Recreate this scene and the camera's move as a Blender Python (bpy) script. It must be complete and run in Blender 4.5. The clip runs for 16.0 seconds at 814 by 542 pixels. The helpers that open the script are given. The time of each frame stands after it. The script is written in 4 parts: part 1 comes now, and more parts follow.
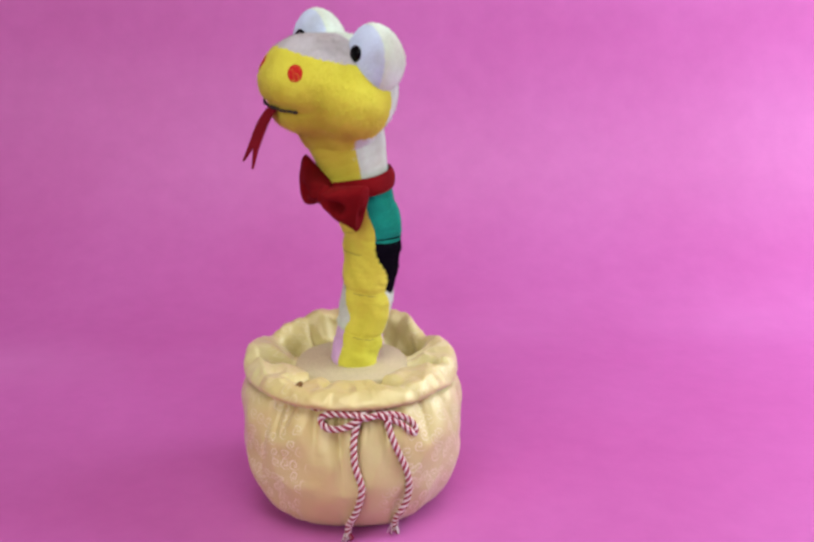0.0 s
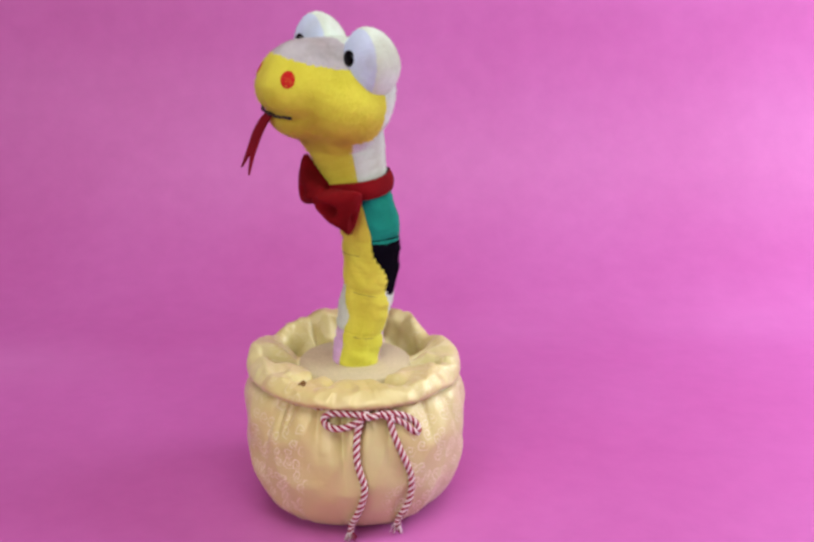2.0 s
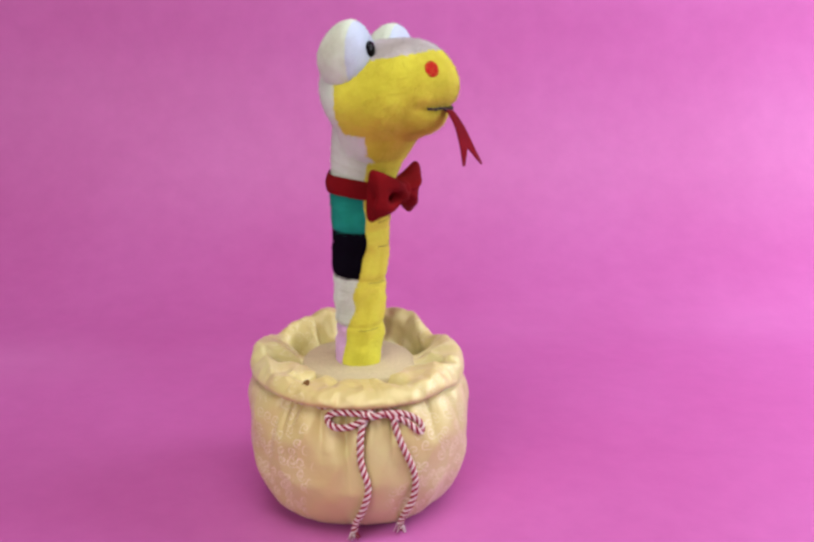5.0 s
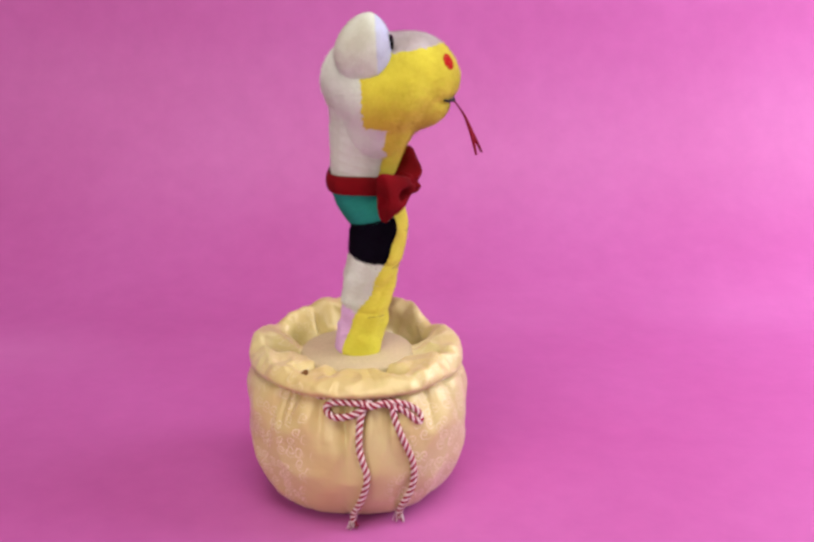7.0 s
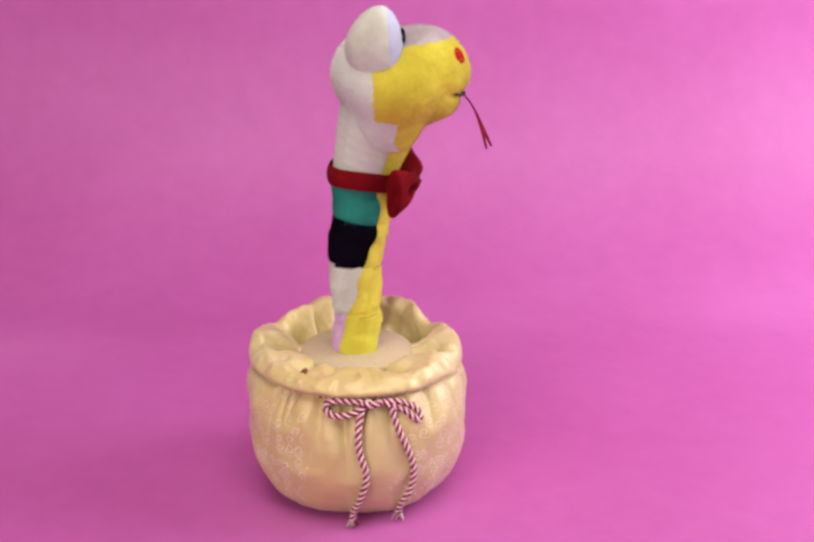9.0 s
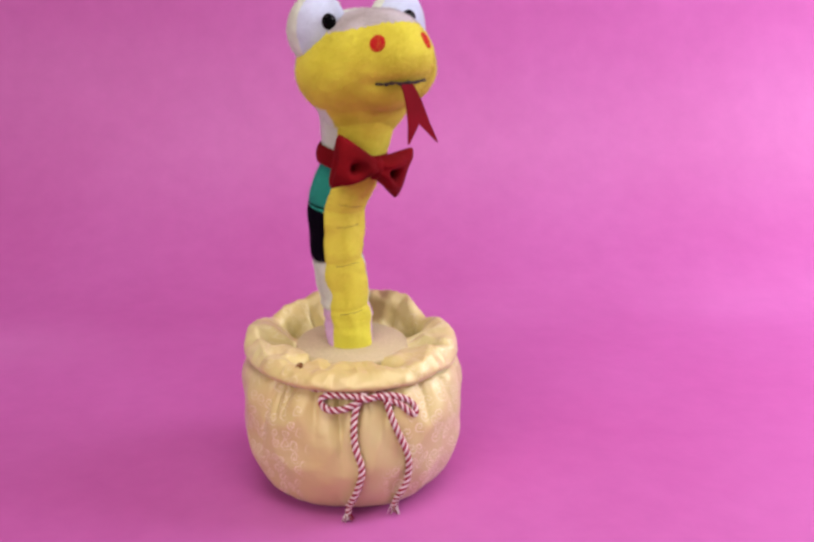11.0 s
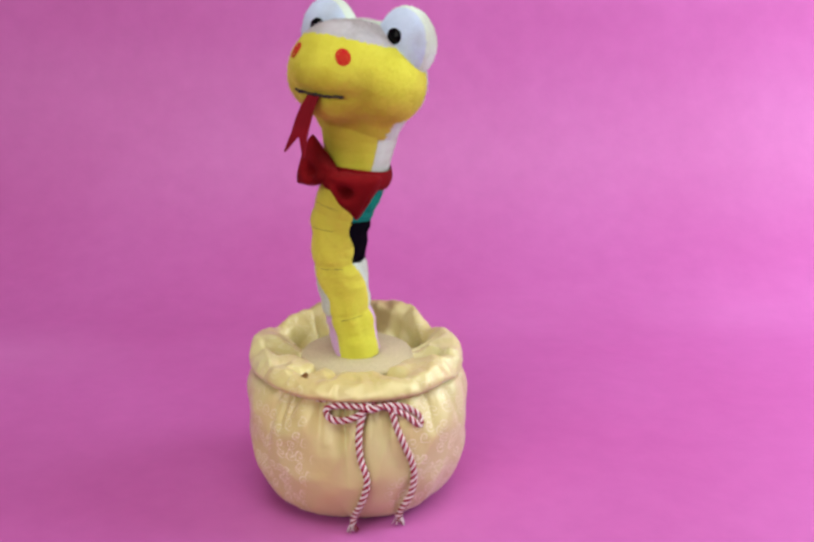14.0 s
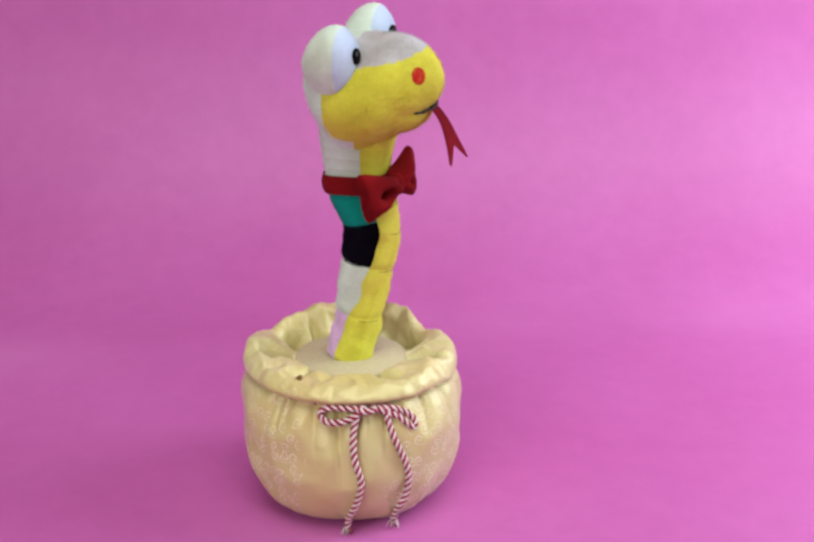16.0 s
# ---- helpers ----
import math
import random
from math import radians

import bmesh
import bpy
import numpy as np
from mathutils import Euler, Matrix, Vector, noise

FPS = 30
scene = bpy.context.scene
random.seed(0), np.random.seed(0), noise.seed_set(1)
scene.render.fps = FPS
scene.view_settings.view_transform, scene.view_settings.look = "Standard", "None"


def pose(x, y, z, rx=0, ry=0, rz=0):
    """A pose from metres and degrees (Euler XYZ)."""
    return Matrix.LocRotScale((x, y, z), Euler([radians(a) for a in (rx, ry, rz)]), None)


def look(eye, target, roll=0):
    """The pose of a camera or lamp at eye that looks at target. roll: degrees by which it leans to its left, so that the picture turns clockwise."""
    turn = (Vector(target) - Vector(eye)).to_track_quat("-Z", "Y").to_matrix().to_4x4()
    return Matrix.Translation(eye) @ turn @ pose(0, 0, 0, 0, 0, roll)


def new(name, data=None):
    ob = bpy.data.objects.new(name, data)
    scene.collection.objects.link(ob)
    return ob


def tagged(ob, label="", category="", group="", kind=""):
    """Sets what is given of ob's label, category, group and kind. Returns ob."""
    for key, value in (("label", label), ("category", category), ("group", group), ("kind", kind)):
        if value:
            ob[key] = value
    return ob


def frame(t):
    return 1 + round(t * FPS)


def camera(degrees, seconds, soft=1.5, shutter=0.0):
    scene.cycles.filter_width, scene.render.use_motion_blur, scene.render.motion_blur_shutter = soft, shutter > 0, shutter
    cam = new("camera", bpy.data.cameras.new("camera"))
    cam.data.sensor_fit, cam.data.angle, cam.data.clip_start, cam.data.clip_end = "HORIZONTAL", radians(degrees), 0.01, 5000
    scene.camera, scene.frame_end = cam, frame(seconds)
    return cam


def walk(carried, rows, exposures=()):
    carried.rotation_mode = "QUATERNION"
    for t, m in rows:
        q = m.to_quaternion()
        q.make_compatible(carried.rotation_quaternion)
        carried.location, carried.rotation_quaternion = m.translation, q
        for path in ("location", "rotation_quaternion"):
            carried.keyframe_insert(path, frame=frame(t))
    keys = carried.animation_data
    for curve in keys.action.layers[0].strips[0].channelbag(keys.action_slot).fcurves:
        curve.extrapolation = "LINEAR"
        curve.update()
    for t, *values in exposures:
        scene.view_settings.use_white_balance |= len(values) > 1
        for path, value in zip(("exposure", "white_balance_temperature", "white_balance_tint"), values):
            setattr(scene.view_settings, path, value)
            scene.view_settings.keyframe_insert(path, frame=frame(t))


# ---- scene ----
cam = camera(40.0, 16.0, soft=2.9)
walk(cam, [
    # path begin
    (0, pose(0.038, -0.795, 0.43, 72.692, 0, -0.293)),
    (0.5, pose(0.038, -0.795, 0.43, 72.532, 0, -0.053)),
    (1, pose(0.038, -0.795, 0.43, 72.612, 0, -0.133)),
    (1.5, pose(0.038, -0.795, 0.43, 72.638, 0, -0.213)),
    (2, pose(0.038, -0.795, 0.43, 72.665, 0, -0.133)),
    (2.5, pose(0.038, -0.795, 0.43, 72.851, 0, 0.133)),
    (3, pose(0.038, -0.795, 0.43, 72.904, 0, 0.319)),
    (3.5, pose(0.038, -0.795, 0.43, 72.718, 0, 0.319)),
    (4, pose(0.038, -0.795, 0.43, 72.665, 0, 0.133)),
    (6.5, pose(0.038, -0.795, 0.43, 72.266, 0, 0.053)),
    (7, pose(0.038, -0.795, 0.43, 72.106, 0, 0.000)),
    (7.5, pose(0.038, -0.795, 0.43, 72.106, 0, -0.133)),
    (8, pose(0.038, -0.795, 0.43, 72.106, 0, -0.053)),
    (8.5, pose(0.038, -0.795, 0.43, 72.053, 0, -0.133)),
    (9, pose(0.038, -0.795, 0.43, 72.040, 0, -0.027)),
    (11.5, pose(0.038, -0.795, 0.43, 71.707, 0, -0.319)),
    (12, pose(0.038, -0.795, 0.43, 71.894, 0, -0.053)),
    (12.5, pose(0.038, -0.795, 0.43, 71.973, 0, 0.080)),
    (13, pose(0.038, -0.795, 0.43, 72.186, 0, 0.053)),
    (13.5, pose(0.038, -0.795, 0.43, 72.186, 0, 0.000)),
    (14, pose(0.038, -0.795, 0.43, 72.266, 0, 0.000)),
    (14.5, pose(0.038, -0.795, 0.43, 72.000, 0, 0.000)),
    (15, pose(0.038, -0.795, 0.43, 72.346, 0, 0.000)),
    (15.5, pose(0.038, -0.795, 0.43, 72.426, 0, -0.133)),
    (16, pose(0.038, -0.795, 0.43, 72.372, 0, -0.319)),
    # path end
], exposures=[(0, 0.0, 6550, 12), (2.0, 0.0, 6650, 14), (3.5, 0.0, 6600, 10), (7, 0.0, 7250, 24), (9, 0.0, 7350, 30), (11.5, 0.0, 7000, 24), (12.5, 0.0, 6800, 16), (16, 0.0, 6500, 4)])

# ---- light: a closed grey room, one big soft lamp overhead and two added lamps, all unseen ----
world = bpy.data.worlds.new("world")
scene.world = world
world.use_nodes = True
world.node_tree.nodes["Background"].inputs["Color"].default_value = (0.9, 0.94, 1.0, 1)
world.node_tree.nodes["Background"].inputs["Strength"].default_value = 0.3


def area_lamp(name, eye, target, size_x, size_y, power, colour):
    data = bpy.data.lights.new(name, "AREA")
    data.shape, data.size, data.size_y, data.energy, data.color = "RECTANGLE", size_x, size_y, power, colour
    lamp = new(name, data)
    lamp.matrix_world = look(eye, target)
    return lamp


# unseen area lamp that supplies the light from above
area_lamp("overhead_light", (0.05, -0.70, 1.78), (0.05, -0.40, 0.0), 1.3, 1.0, 21.5, (1.0, 0.97, 0.93))
# unseen front lamp, added to lift the toy's front and undersides
area_lamp("front_fill_light", (-0.75, -1.65, 0.95), (0.0, -0.1, 0.10), 1.2, 1.0, 15, (1.0, 0.98, 0.95))
# cool lamp added to brighten the right of the paper; there is no window
area_lamp("side_fill_light", (1.02, 0.06, 0.58), (0.52, 0.30, 0.04), 0.6, 0.7, 12, (0.84, 0.90, 1.0))


# ---- materials ----
def nodes_of(name):
    mat = bpy.data.materials.new(name)
    mat.use_nodes = True
    tree = mat.node_tree
    return mat, tree, tree.nodes["Principled BSDF"]


def add(tree, kind, **values):
    node = tree.nodes.new(kind)
    for key, value in values.items():
        node.inputs[key.replace("_", " ")].default_value = value
    return node


def ramp(tree, source, stops):
    node = tree.nodes.new("ShaderNodeValToRGB")
    elements = node.color_ramp.elements
    while len(elements) < len(stops):
        elements.new(0.5)
    for e, (at, colour) in zip(elements, stops):
        e.position, e.color = at, (*colour, 1)
    tree.links.new(source, node.inputs["Fac"])
    return node


def plush(name, light, dark, fuzz=0.6, sheen=0.5, pile=900.0, relief=0.0012, gloss=0.12, tint=None):
    """Short-pile fabric: clumps, fine pile and a soft sheen."""
    mat, tree, bsdf = nodes_of(name)
    co = tree.nodes.new("ShaderNodeTexCoord")
    clump = add(tree, "ShaderNodeTexNoise", Scale=55.0, Detail=5.0, Roughness=0.65)
    fine = add(tree, "ShaderNodeTexNoise", Scale=pile, Detail=3.0, Roughness=0.7)
    for n in (clump, fine):
        tree.links.new(co.outputs["Object"], n.inputs["Vector"])
    both = add(tree, "ShaderNodeMath")
    both.operation = "MULTIPLY_ADD"
    both.inputs[1].default_value = fuzz
    tree.links.new(fine.outputs["Fac"], both.inputs[0])
    tree.links.new(clump.outputs["Fac"], both.inputs[2])
    colour = ramp(tree, both.outputs[0], [(0.45, dark), (0.95, light)])
    stain = add(tree, "ShaderNodeTexNoise", Scale=24.0, Detail=3.0)
    tree.links.new(co.outputs["Object"], stain.inputs["Vector"])
    wear_sheen_mask = ramp(tree, stain.outputs["Fac"], [(0.36, (0.80, 0.76, 0.70)), (0.56, (1, 1, 1))])
    mul = tree.nodes.new("ShaderNodeMixRGB")
    mul.blend_type = "MULTIPLY"
    mul.inputs["Fac"].default_value = 1.0
    tree.links.new(colour.outputs["Color"], mul.inputs["Color1"])
    tree.links.new(wear_sheen_mask.outputs["Color"], mul.inputs["Color2"])
    tree.links.new(mul.outputs["Color"], bsdf.inputs["Base Color"])
    bump = add(tree, "ShaderNodeBump", Strength=0.55, Distance=relief)
    tree.links.new(both.outputs[0], bump.inputs["Height"])
    tree.links.new(bump.outputs["Normal"], bsdf.inputs["Normal"])
    bsdf.inputs["Roughness"].default_value = 0.95
    bsdf.inputs["Specular IOR Level"].default_value = gloss
    bsdf.inputs["Sheen Weight"].default_value = sheen
    bsdf.inputs["Sheen Roughness"].default_value = 0.45
    bsdf.inputs["Sheen Tint"].default_value = (*(tint or light), 1)
    return mat


YELLOW = plush("yellow_plush", (0.66, 0.65, 0.07), (0.55, 0.52, 0.04), sheen=0.4, tint=(0.9, 0.86, 0.3))
BELLY = plush("yellow_belly_plush", (0.69, 0.69, 0.085), (0.60, 0.59, 0.055), sheen=0.4, tint=(0.9, 0.88, 0.35))
CREAM = plush("cream_plush", (0.65, 0.77, 0.66), (0.55, 0.65, 0.55))
WHITE = plush("white_plush", (0.54, 0.655, 0.80), (0.46, 0.565, 0.71))
BROW = plush("pale_grey_plush", (0.52, 0.52, 0.53), (0.34, 0.34, 0.35))
GREEN = plush("green_plush", (0.008, 0.30, 0.22), (0.004, 0.21, 0.155), sheen=0.12)
BLACK = plush("black_plush", (0.0045, 0.0035, 0.008), (0.0015, 0.0012, 0.003), sheen=0.02, gloss=0.03)
LILAC = plush("lilac_plush", (0.76, 0.52, 0.82), (0.64, 0.42, 0.72))
RED = plush("red_velvet", (0.21, 0.005, 0.008), (0.10, 0.002, 0.004), sheen=0.10, pile=1400.0)
FELT = plush("red_felt", (0.18, 0.005, 0.012), (0.12, 0.003, 0.008), sheen=0.08, pile=1500.0, relief=0.0004)
NOSE = plush("bright_red_felt", (0.50, 0.018, 0.018), (0.40, 0.012, 0.012), sheen=0.1, pile=1500.0, relief=0.0004)


def plain(name, colour, rough, spec=0.5):
    mat, tree, bsdf = nodes_of(name)
    co = tree.nodes.new("ShaderNodeTexCoord")
    grain = add(tree, "ShaderNodeTexNoise", Scale=700.0, Detail=3.0)
    tree.links.new(co.outputs["Object"], grain.inputs["Vector"])
    shade = ramp(tree, grain.outputs["Fac"], [(0.3, tuple(0.8 * c for c in colour)), (0.7, colour)])
    tree.links.new(shade.outputs["Color"], bsdf.inputs["Base Color"])
    bsdf.inputs["Roughness"].default_value = rough
    bsdf.inputs["Specular IOR Level"].default_value = spec
    return mat


THREAD = plain("black_thread", (0.02, 0.015, 0.012), 0.8)
BEAD = plain("black_glossy_bead", (0.0015, 0.0015, 0.002), 0.12, 0.08)
CORD_RED = plain("red_cord", (0.34, 0.010, 0.045), 0.75)
CORD_WHITE = plain("white_cord", (0.82, 0.76, 0.74), 0.75)
WALL = plain("grey_wall_paint", (0.50, 0.50, 0.49), 0.9)


def satin():
    """Gold satin with woven scrolls that catch the light differently."""
    mat, tree, bsdf = nodes_of("gold_satin_brocade")
    co = tree.nodes.new("ShaderNodeTexCoord")
    # curls: spirals about scattered centres, on the cloth rolled flat
    wrap = tree.nodes.new("ShaderNodeSeparateXYZ")
    tree.links.new(co.outputs["Object"], wrap.inputs[0])
    turn = add(tree, "ShaderNodeMath")
    turn.operation = "ARCTAN2"
    tree.links.new(wrap.outputs["X"], turn.inputs[0])
    tree.links.new(wrap.outputs["Y"], turn.inputs[1])
    arc = add(tree, "ShaderNodeMath")
    arc.operation = "MULTIPLY"
    arc.inputs[1].default_value = 0.082
    tree.links.new(turn.outputs[0], arc.inputs[0])
    flat = tree.nodes.new("ShaderNodeCombineXYZ")
    tree.links.new(arc.outputs[0], flat.inputs["X"])
    tree.links.new(wrap.outputs["Z"], flat.inputs["Y"])
    bend = add(tree, "ShaderNodeTexNoise", Scale=110.0, Detail=2.0)
    tree.links.new(flat.outputs[0], bend.inputs["Vector"])
    shift = add(tree, "ShaderNodeVectorMath")
    shift.operation = "MULTIPLY_ADD"
    shift.inputs[1].default_value = (0.006, 0.006, 0.0)
    tree.links.new(bend.outputs["Color"], shift.inputs[0])
    tree.links.new(flat.outputs[0], shift.inputs[2])
    cells = add(tree, "ShaderNodeTexVoronoi", Scale=105.0, Randomness=0.85)
    cells.voronoi_dimensions = "2D"
    tree.links.new(shift.outputs[0], cells.inputs["Vector"])
    arm = add(tree, "ShaderNodeVectorMath")
    arm.operation = "SUBTRACT"
    tree.links.new(shift.outputs[0], arm.inputs[0])
    tree.links.new(cells.outputs["Position"], arm.inputs[1])
    arm_axes = tree.nodes.new("ShaderNodeSeparateXYZ")
    tree.links.new(arm.outputs[0], arm_axes.inputs[0])
    swing = add(tree, "ShaderNodeMath")
    swing.operation = "ARCTAN2"
    tree.links.new(arm_axes.outputs["Y"], swing.inputs[0])
    tree.links.new(arm_axes.outputs["X"], swing.inputs[1])
    wound = add(tree, "ShaderNodeMath")
    wound.operation = "MULTIPLY_ADD"
    wound.inputs[1].default_value = 22.0
    tree.links.new(cells.outputs["Distance"], wound.inputs[0])
    tree.links.new(swing.outputs[0], wound.inputs[2])
    wave = add(tree, "ShaderNodeMath")
    wave.operation = "SINE"
    tree.links.new(wound.outputs[0], wave.inputs[0])
    thin = ramp(tree, wave.outputs[0], [(0.50, (0, 0, 0)), (0.78, (1, 1, 1))])
    near = ramp(tree, cells.outputs["Distance"], [(0.40, (1, 1, 1)), (0.50, (0, 0, 0))])
    line = tree.nodes.new("ShaderNodeMixRGB")
    line.blend_type = "MULTIPLY"
    line.inputs["Fac"].default_value = 1.0
    tree.links.new(thin.outputs["Color"], line.inputs["Color1"])
    tree.links.new(near.outputs["Color"], line.inputs["Color2"])
    where = add(tree, "ShaderNodeTexNoise", Scale=26.0, Detail=1.0)
    tree.links.new(co.outputs["Object"], where.inputs["Vector"])
    flank = tree.nodes.new("ShaderNodeSeparateXYZ")
    tree.links.new(co.outputs["Object"], flank.inputs[0])
    apart = add(tree, "ShaderNodeMath")
    apart.operation = "ABSOLUTE"
    tree.links.new(flank.outputs["X"], apart.inputs[0])
    loose = add(tree, "ShaderNodeMath")
    loose.operation = "MULTIPLY_ADD"
    loose.inputs[1].default_value = 0.06
    tree.links.new(where.outputs["Fac"], loose.inputs[0])
    tree.links.new(apart.outputs[0], loose.inputs[2])
    patch = ramp(tree, loose.outputs[0], [(0.058, (0, 0, 0)), (0.068, (0.68, 0.68, 0.68))])
    scroll = add(tree, "ShaderNodeMath")
    scroll.operation = "MULTIPLY"
    tree.links.new(line.outputs["Color"], scroll.inputs[0])
    tree.links.new(patch.outputs["Color"], scroll.inputs[1])
    axes = tree.nodes.new("ShaderNodeSeparateXYZ")
    tree.links.new(co.outputs["Object"], axes.inputs[0])
    hem = ramp(tree, axes.outputs["Z"], [(0.060, (1, 1, 1)), (0.098, (0.3, 0.3, 0.3))])
    woven = add(tree, "ShaderNodeMath")
    woven.operation = "MULTIPLY"
    tree.links.new(scroll.outputs[0], woven.inputs[0])
    tree.links.new(hem.outputs["Color"], woven.inputs[1])
    scroll = woven
    tone = add(tree, "ShaderNodeTexNoise", Scale=11.0, Detail=4.0)
    tree.links.new(co.outputs["Object"], tone.inputs["Vector"])
    ground = ramp(tree, tone.outputs["Fac"], [(0.35, (0.61, 0.52, 0.205)), (0.65, (0.63, 0.605, 0.285))])
    mix = tree.nodes.new("ShaderNodeMixRGB")
    mix.inputs["Color2"].default_value = (0.94, 0.90, 0.74, 1)
    tree.links.new(scroll.outputs[0], mix.inputs["Fac"])
    tree.links.new(ground.outputs["Color"], mix.inputs["Color1"])
    tree.links.new(mix.outputs["Color"], bsdf.inputs["Base Color"])
    weave = add(tree, "ShaderNodeTexNoise", Scale=75.0, Detail=3.0)
    tree.links.new(co.outputs["Object"], weave.inputs["Vector"])
    bump = add(tree, "ShaderNodeBump", Strength=0.30, Distance=0.003)
    tree.links.new(weave.outputs["Fac"], bump.inputs["Height"])
    # gathered wrinkles that run from the tie outwards
    place = tree.nodes.new("ShaderNodeSeparateXYZ")
    tree.links.new(co.outputs["Object"], place.inputs[0])
    angle = add(tree, "ShaderNodeMath")
    angle.operation = "ARCTAN2"
    tree.links.new(place.outputs["Y"], angle.inputs[0])
    tree.links.new(place.outputs["X"], angle.inputs[1])
    around = add(tree, "ShaderNodeMath")
    around.operation = "MULTIPLY"
    around.inputs[1].default_value = 4.6
    tree.links.new(angle.outputs[0], around.inputs[0])
    lift = add(tree, "ShaderNodeMath")
    lift.operation = "MULTIPLY"
    lift.inputs[1].default_value = 32.0
    tree.links.new(place.outputs["Z"], lift.inputs[0])
    along = tree.nodes.new("ShaderNodeCombineXYZ")
    tree.links.new(around.outputs[0], along.inputs["X"])
    tree.links.new(lift.outputs[0], along.inputs["Y"])
    wrinkle = add(tree, "ShaderNodeTexNoise", Scale=1.0, Detail=1.5, Roughness=0.5, Distortion=0.5)
    tree.links.new(along.outputs[0], wrinkle.inputs["Vector"])
    high = ramp(tree, place.outputs["Z"], [(0.050, (0.04, 0.04, 0.04)), (0.098, (1, 1, 1))])
    pulled = add(tree, "ShaderNodeMath")
    pulled.operation = "MULTIPLY"
    tree.links.new(wrinkle.outputs["Fac"], pulled.inputs[0])
    tree.links.new(high.outputs["Color"], pulled.inputs[1])
    gathers = add(tree, "ShaderNodeBump", Strength=0.35, Distance=0.010)
    tree.links.new(pulled.outputs[0], gathers.inputs["Height"])
    tree.links.new(gathers.outputs["Normal"], bump.inputs["Normal"])
    raised = add(tree, "ShaderNodeBump", Strength=0.3, Distance=0.0006)
    tree.links.new(scroll.outputs[0], raised.inputs["Height"])
    tree.links.new(bump.outputs["Normal"], raised.inputs["Normal"])
    tree.links.new(raised.outputs["Normal"], bsdf.inputs["Normal"])
    bsdf.inputs["Roughness"].default_value = 0.41
    bsdf.inputs["Metallic"].default_value = 0.05
    bsdf.inputs["Specular IOR Level"].default_value = 0.75
    bsdf.inputs["Sheen Weight"].default_value = 0.18
    bsdf.inputs["Sheen Roughness"].default_value = 0.3
    bsdf.inputs["Sheen Tint"].default_value = (0.95, 0.97, 1.0, 1)
    return mat


SATIN = satin()
PLATE = plain("beige_felt", (0.56, 0.50, 0.30), 0.9)


def pink_paper():
    mat, tree, bsdf = nodes_of("pink_paper")
    co = tree.nodes.new("ShaderNodeTexCoord")
    big = add(tree, "ShaderNodeTexNoise", Scale=2.2, Detail=3.0, Roughness=0.5)
    small = add(tree, "ShaderNodeTexNoise", Scale=38.0, Detail=6.0, Roughness=0.6)
    tree.links.new(co.outputs["Object"], big.inputs["Vector"])
    tree.links.new(co.outputs["Object"], small.inputs["Vector"])
    a = ramp(tree, big.outputs["Fac"], [(0.3, (0.475, 0.105, 0.350)), (0.7, (0.525, 0.142, 0.420))])
    b = ramp(tree, small.outputs["Fac"], [(0.3, (0.93, 0.9, 0.93)), (0.7, (1.0, 1.0, 1.0))])
    mul = tree.nodes.new("ShaderNodeMixRGB")
    mul.blend_type = "MULTIPLY"
    mul.inputs["Fac"].default_value = 1.0
    tree.links.new(a.outputs["Color"], mul.inputs["Color1"])
    tree.links.new(b.outputs["Color"], mul.inputs["Color2"])
    # a pale patchy band, painted in for the sheen along the paper's bend
    axes = tree.nodes.new("ShaderNodeSeparateXYZ")
    tree.links.new(co.outputs["Object"], axes.inputs[0])
    slant = add(tree, "ShaderNodeMath")
    slant.operation = "MULTIPLY_ADD"
    slant.inputs[1].default_value, slant.inputs[2].default_value = -0.16, -0.33
    tree.links.new(axes.outputs["X"], slant.inputs[0])
    off = add(tree, "ShaderNodeMath")
    tree.links.new(axes.outputs["Y"], off.inputs[0])
    tree.links.new(slant.outputs[0], off.inputs[1])
    away = add(tree, "ShaderNodeMath")
    away.operation = "ABSOLUTE"
    tree.links.new(off.outputs[0], away.inputs[0])
    band = ramp(tree, away.outputs[0], [(0.0, (1, 1, 1)), (0.09, (0, 0, 0))])
    wear_sheen_mask = ramp(tree, big.outputs["Fac"], [(0.44, (0, 0, 0)), (0.64, (0.28, 0.28, 0.28))])
    sheen_band = add(tree, "ShaderNodeMath")
    sheen_band.operation = "MULTIPLY"
    tree.links.new(band.outputs["Color"], sheen_band.inputs[0])
    tree.links.new(wear_sheen_mask.outputs["Color"], sheen_band.inputs[1])
    pale = tree.nodes.new("ShaderNodeMixRGB")
    pale.inputs["Color2"].default_value = (0.68, 0.26, 0.58, 1)
    tree.links.new(sheen_band.outputs[0], pale.inputs["Fac"])
    tree.links.new(mul.outputs["Color"], pale.inputs["Color1"])
    tree.links.new(pale.outputs["Color"], bsdf.inputs["Base Color"])
    bump = add(tree, "ShaderNodeBump", Strength=0.12, Distance=0.002)
    tree.links.new(small.outputs["Fac"], bump.inputs["Height"])
    tree.links.new(bump.outputs["Normal"], bsdf.inputs["Normal"])
    bsdf.inputs["Roughness"].default_value = 0.5
    bsdf.inputs["Specular IOR Level"].default_value = 0.4
    return mat


PINK = pink_paper()


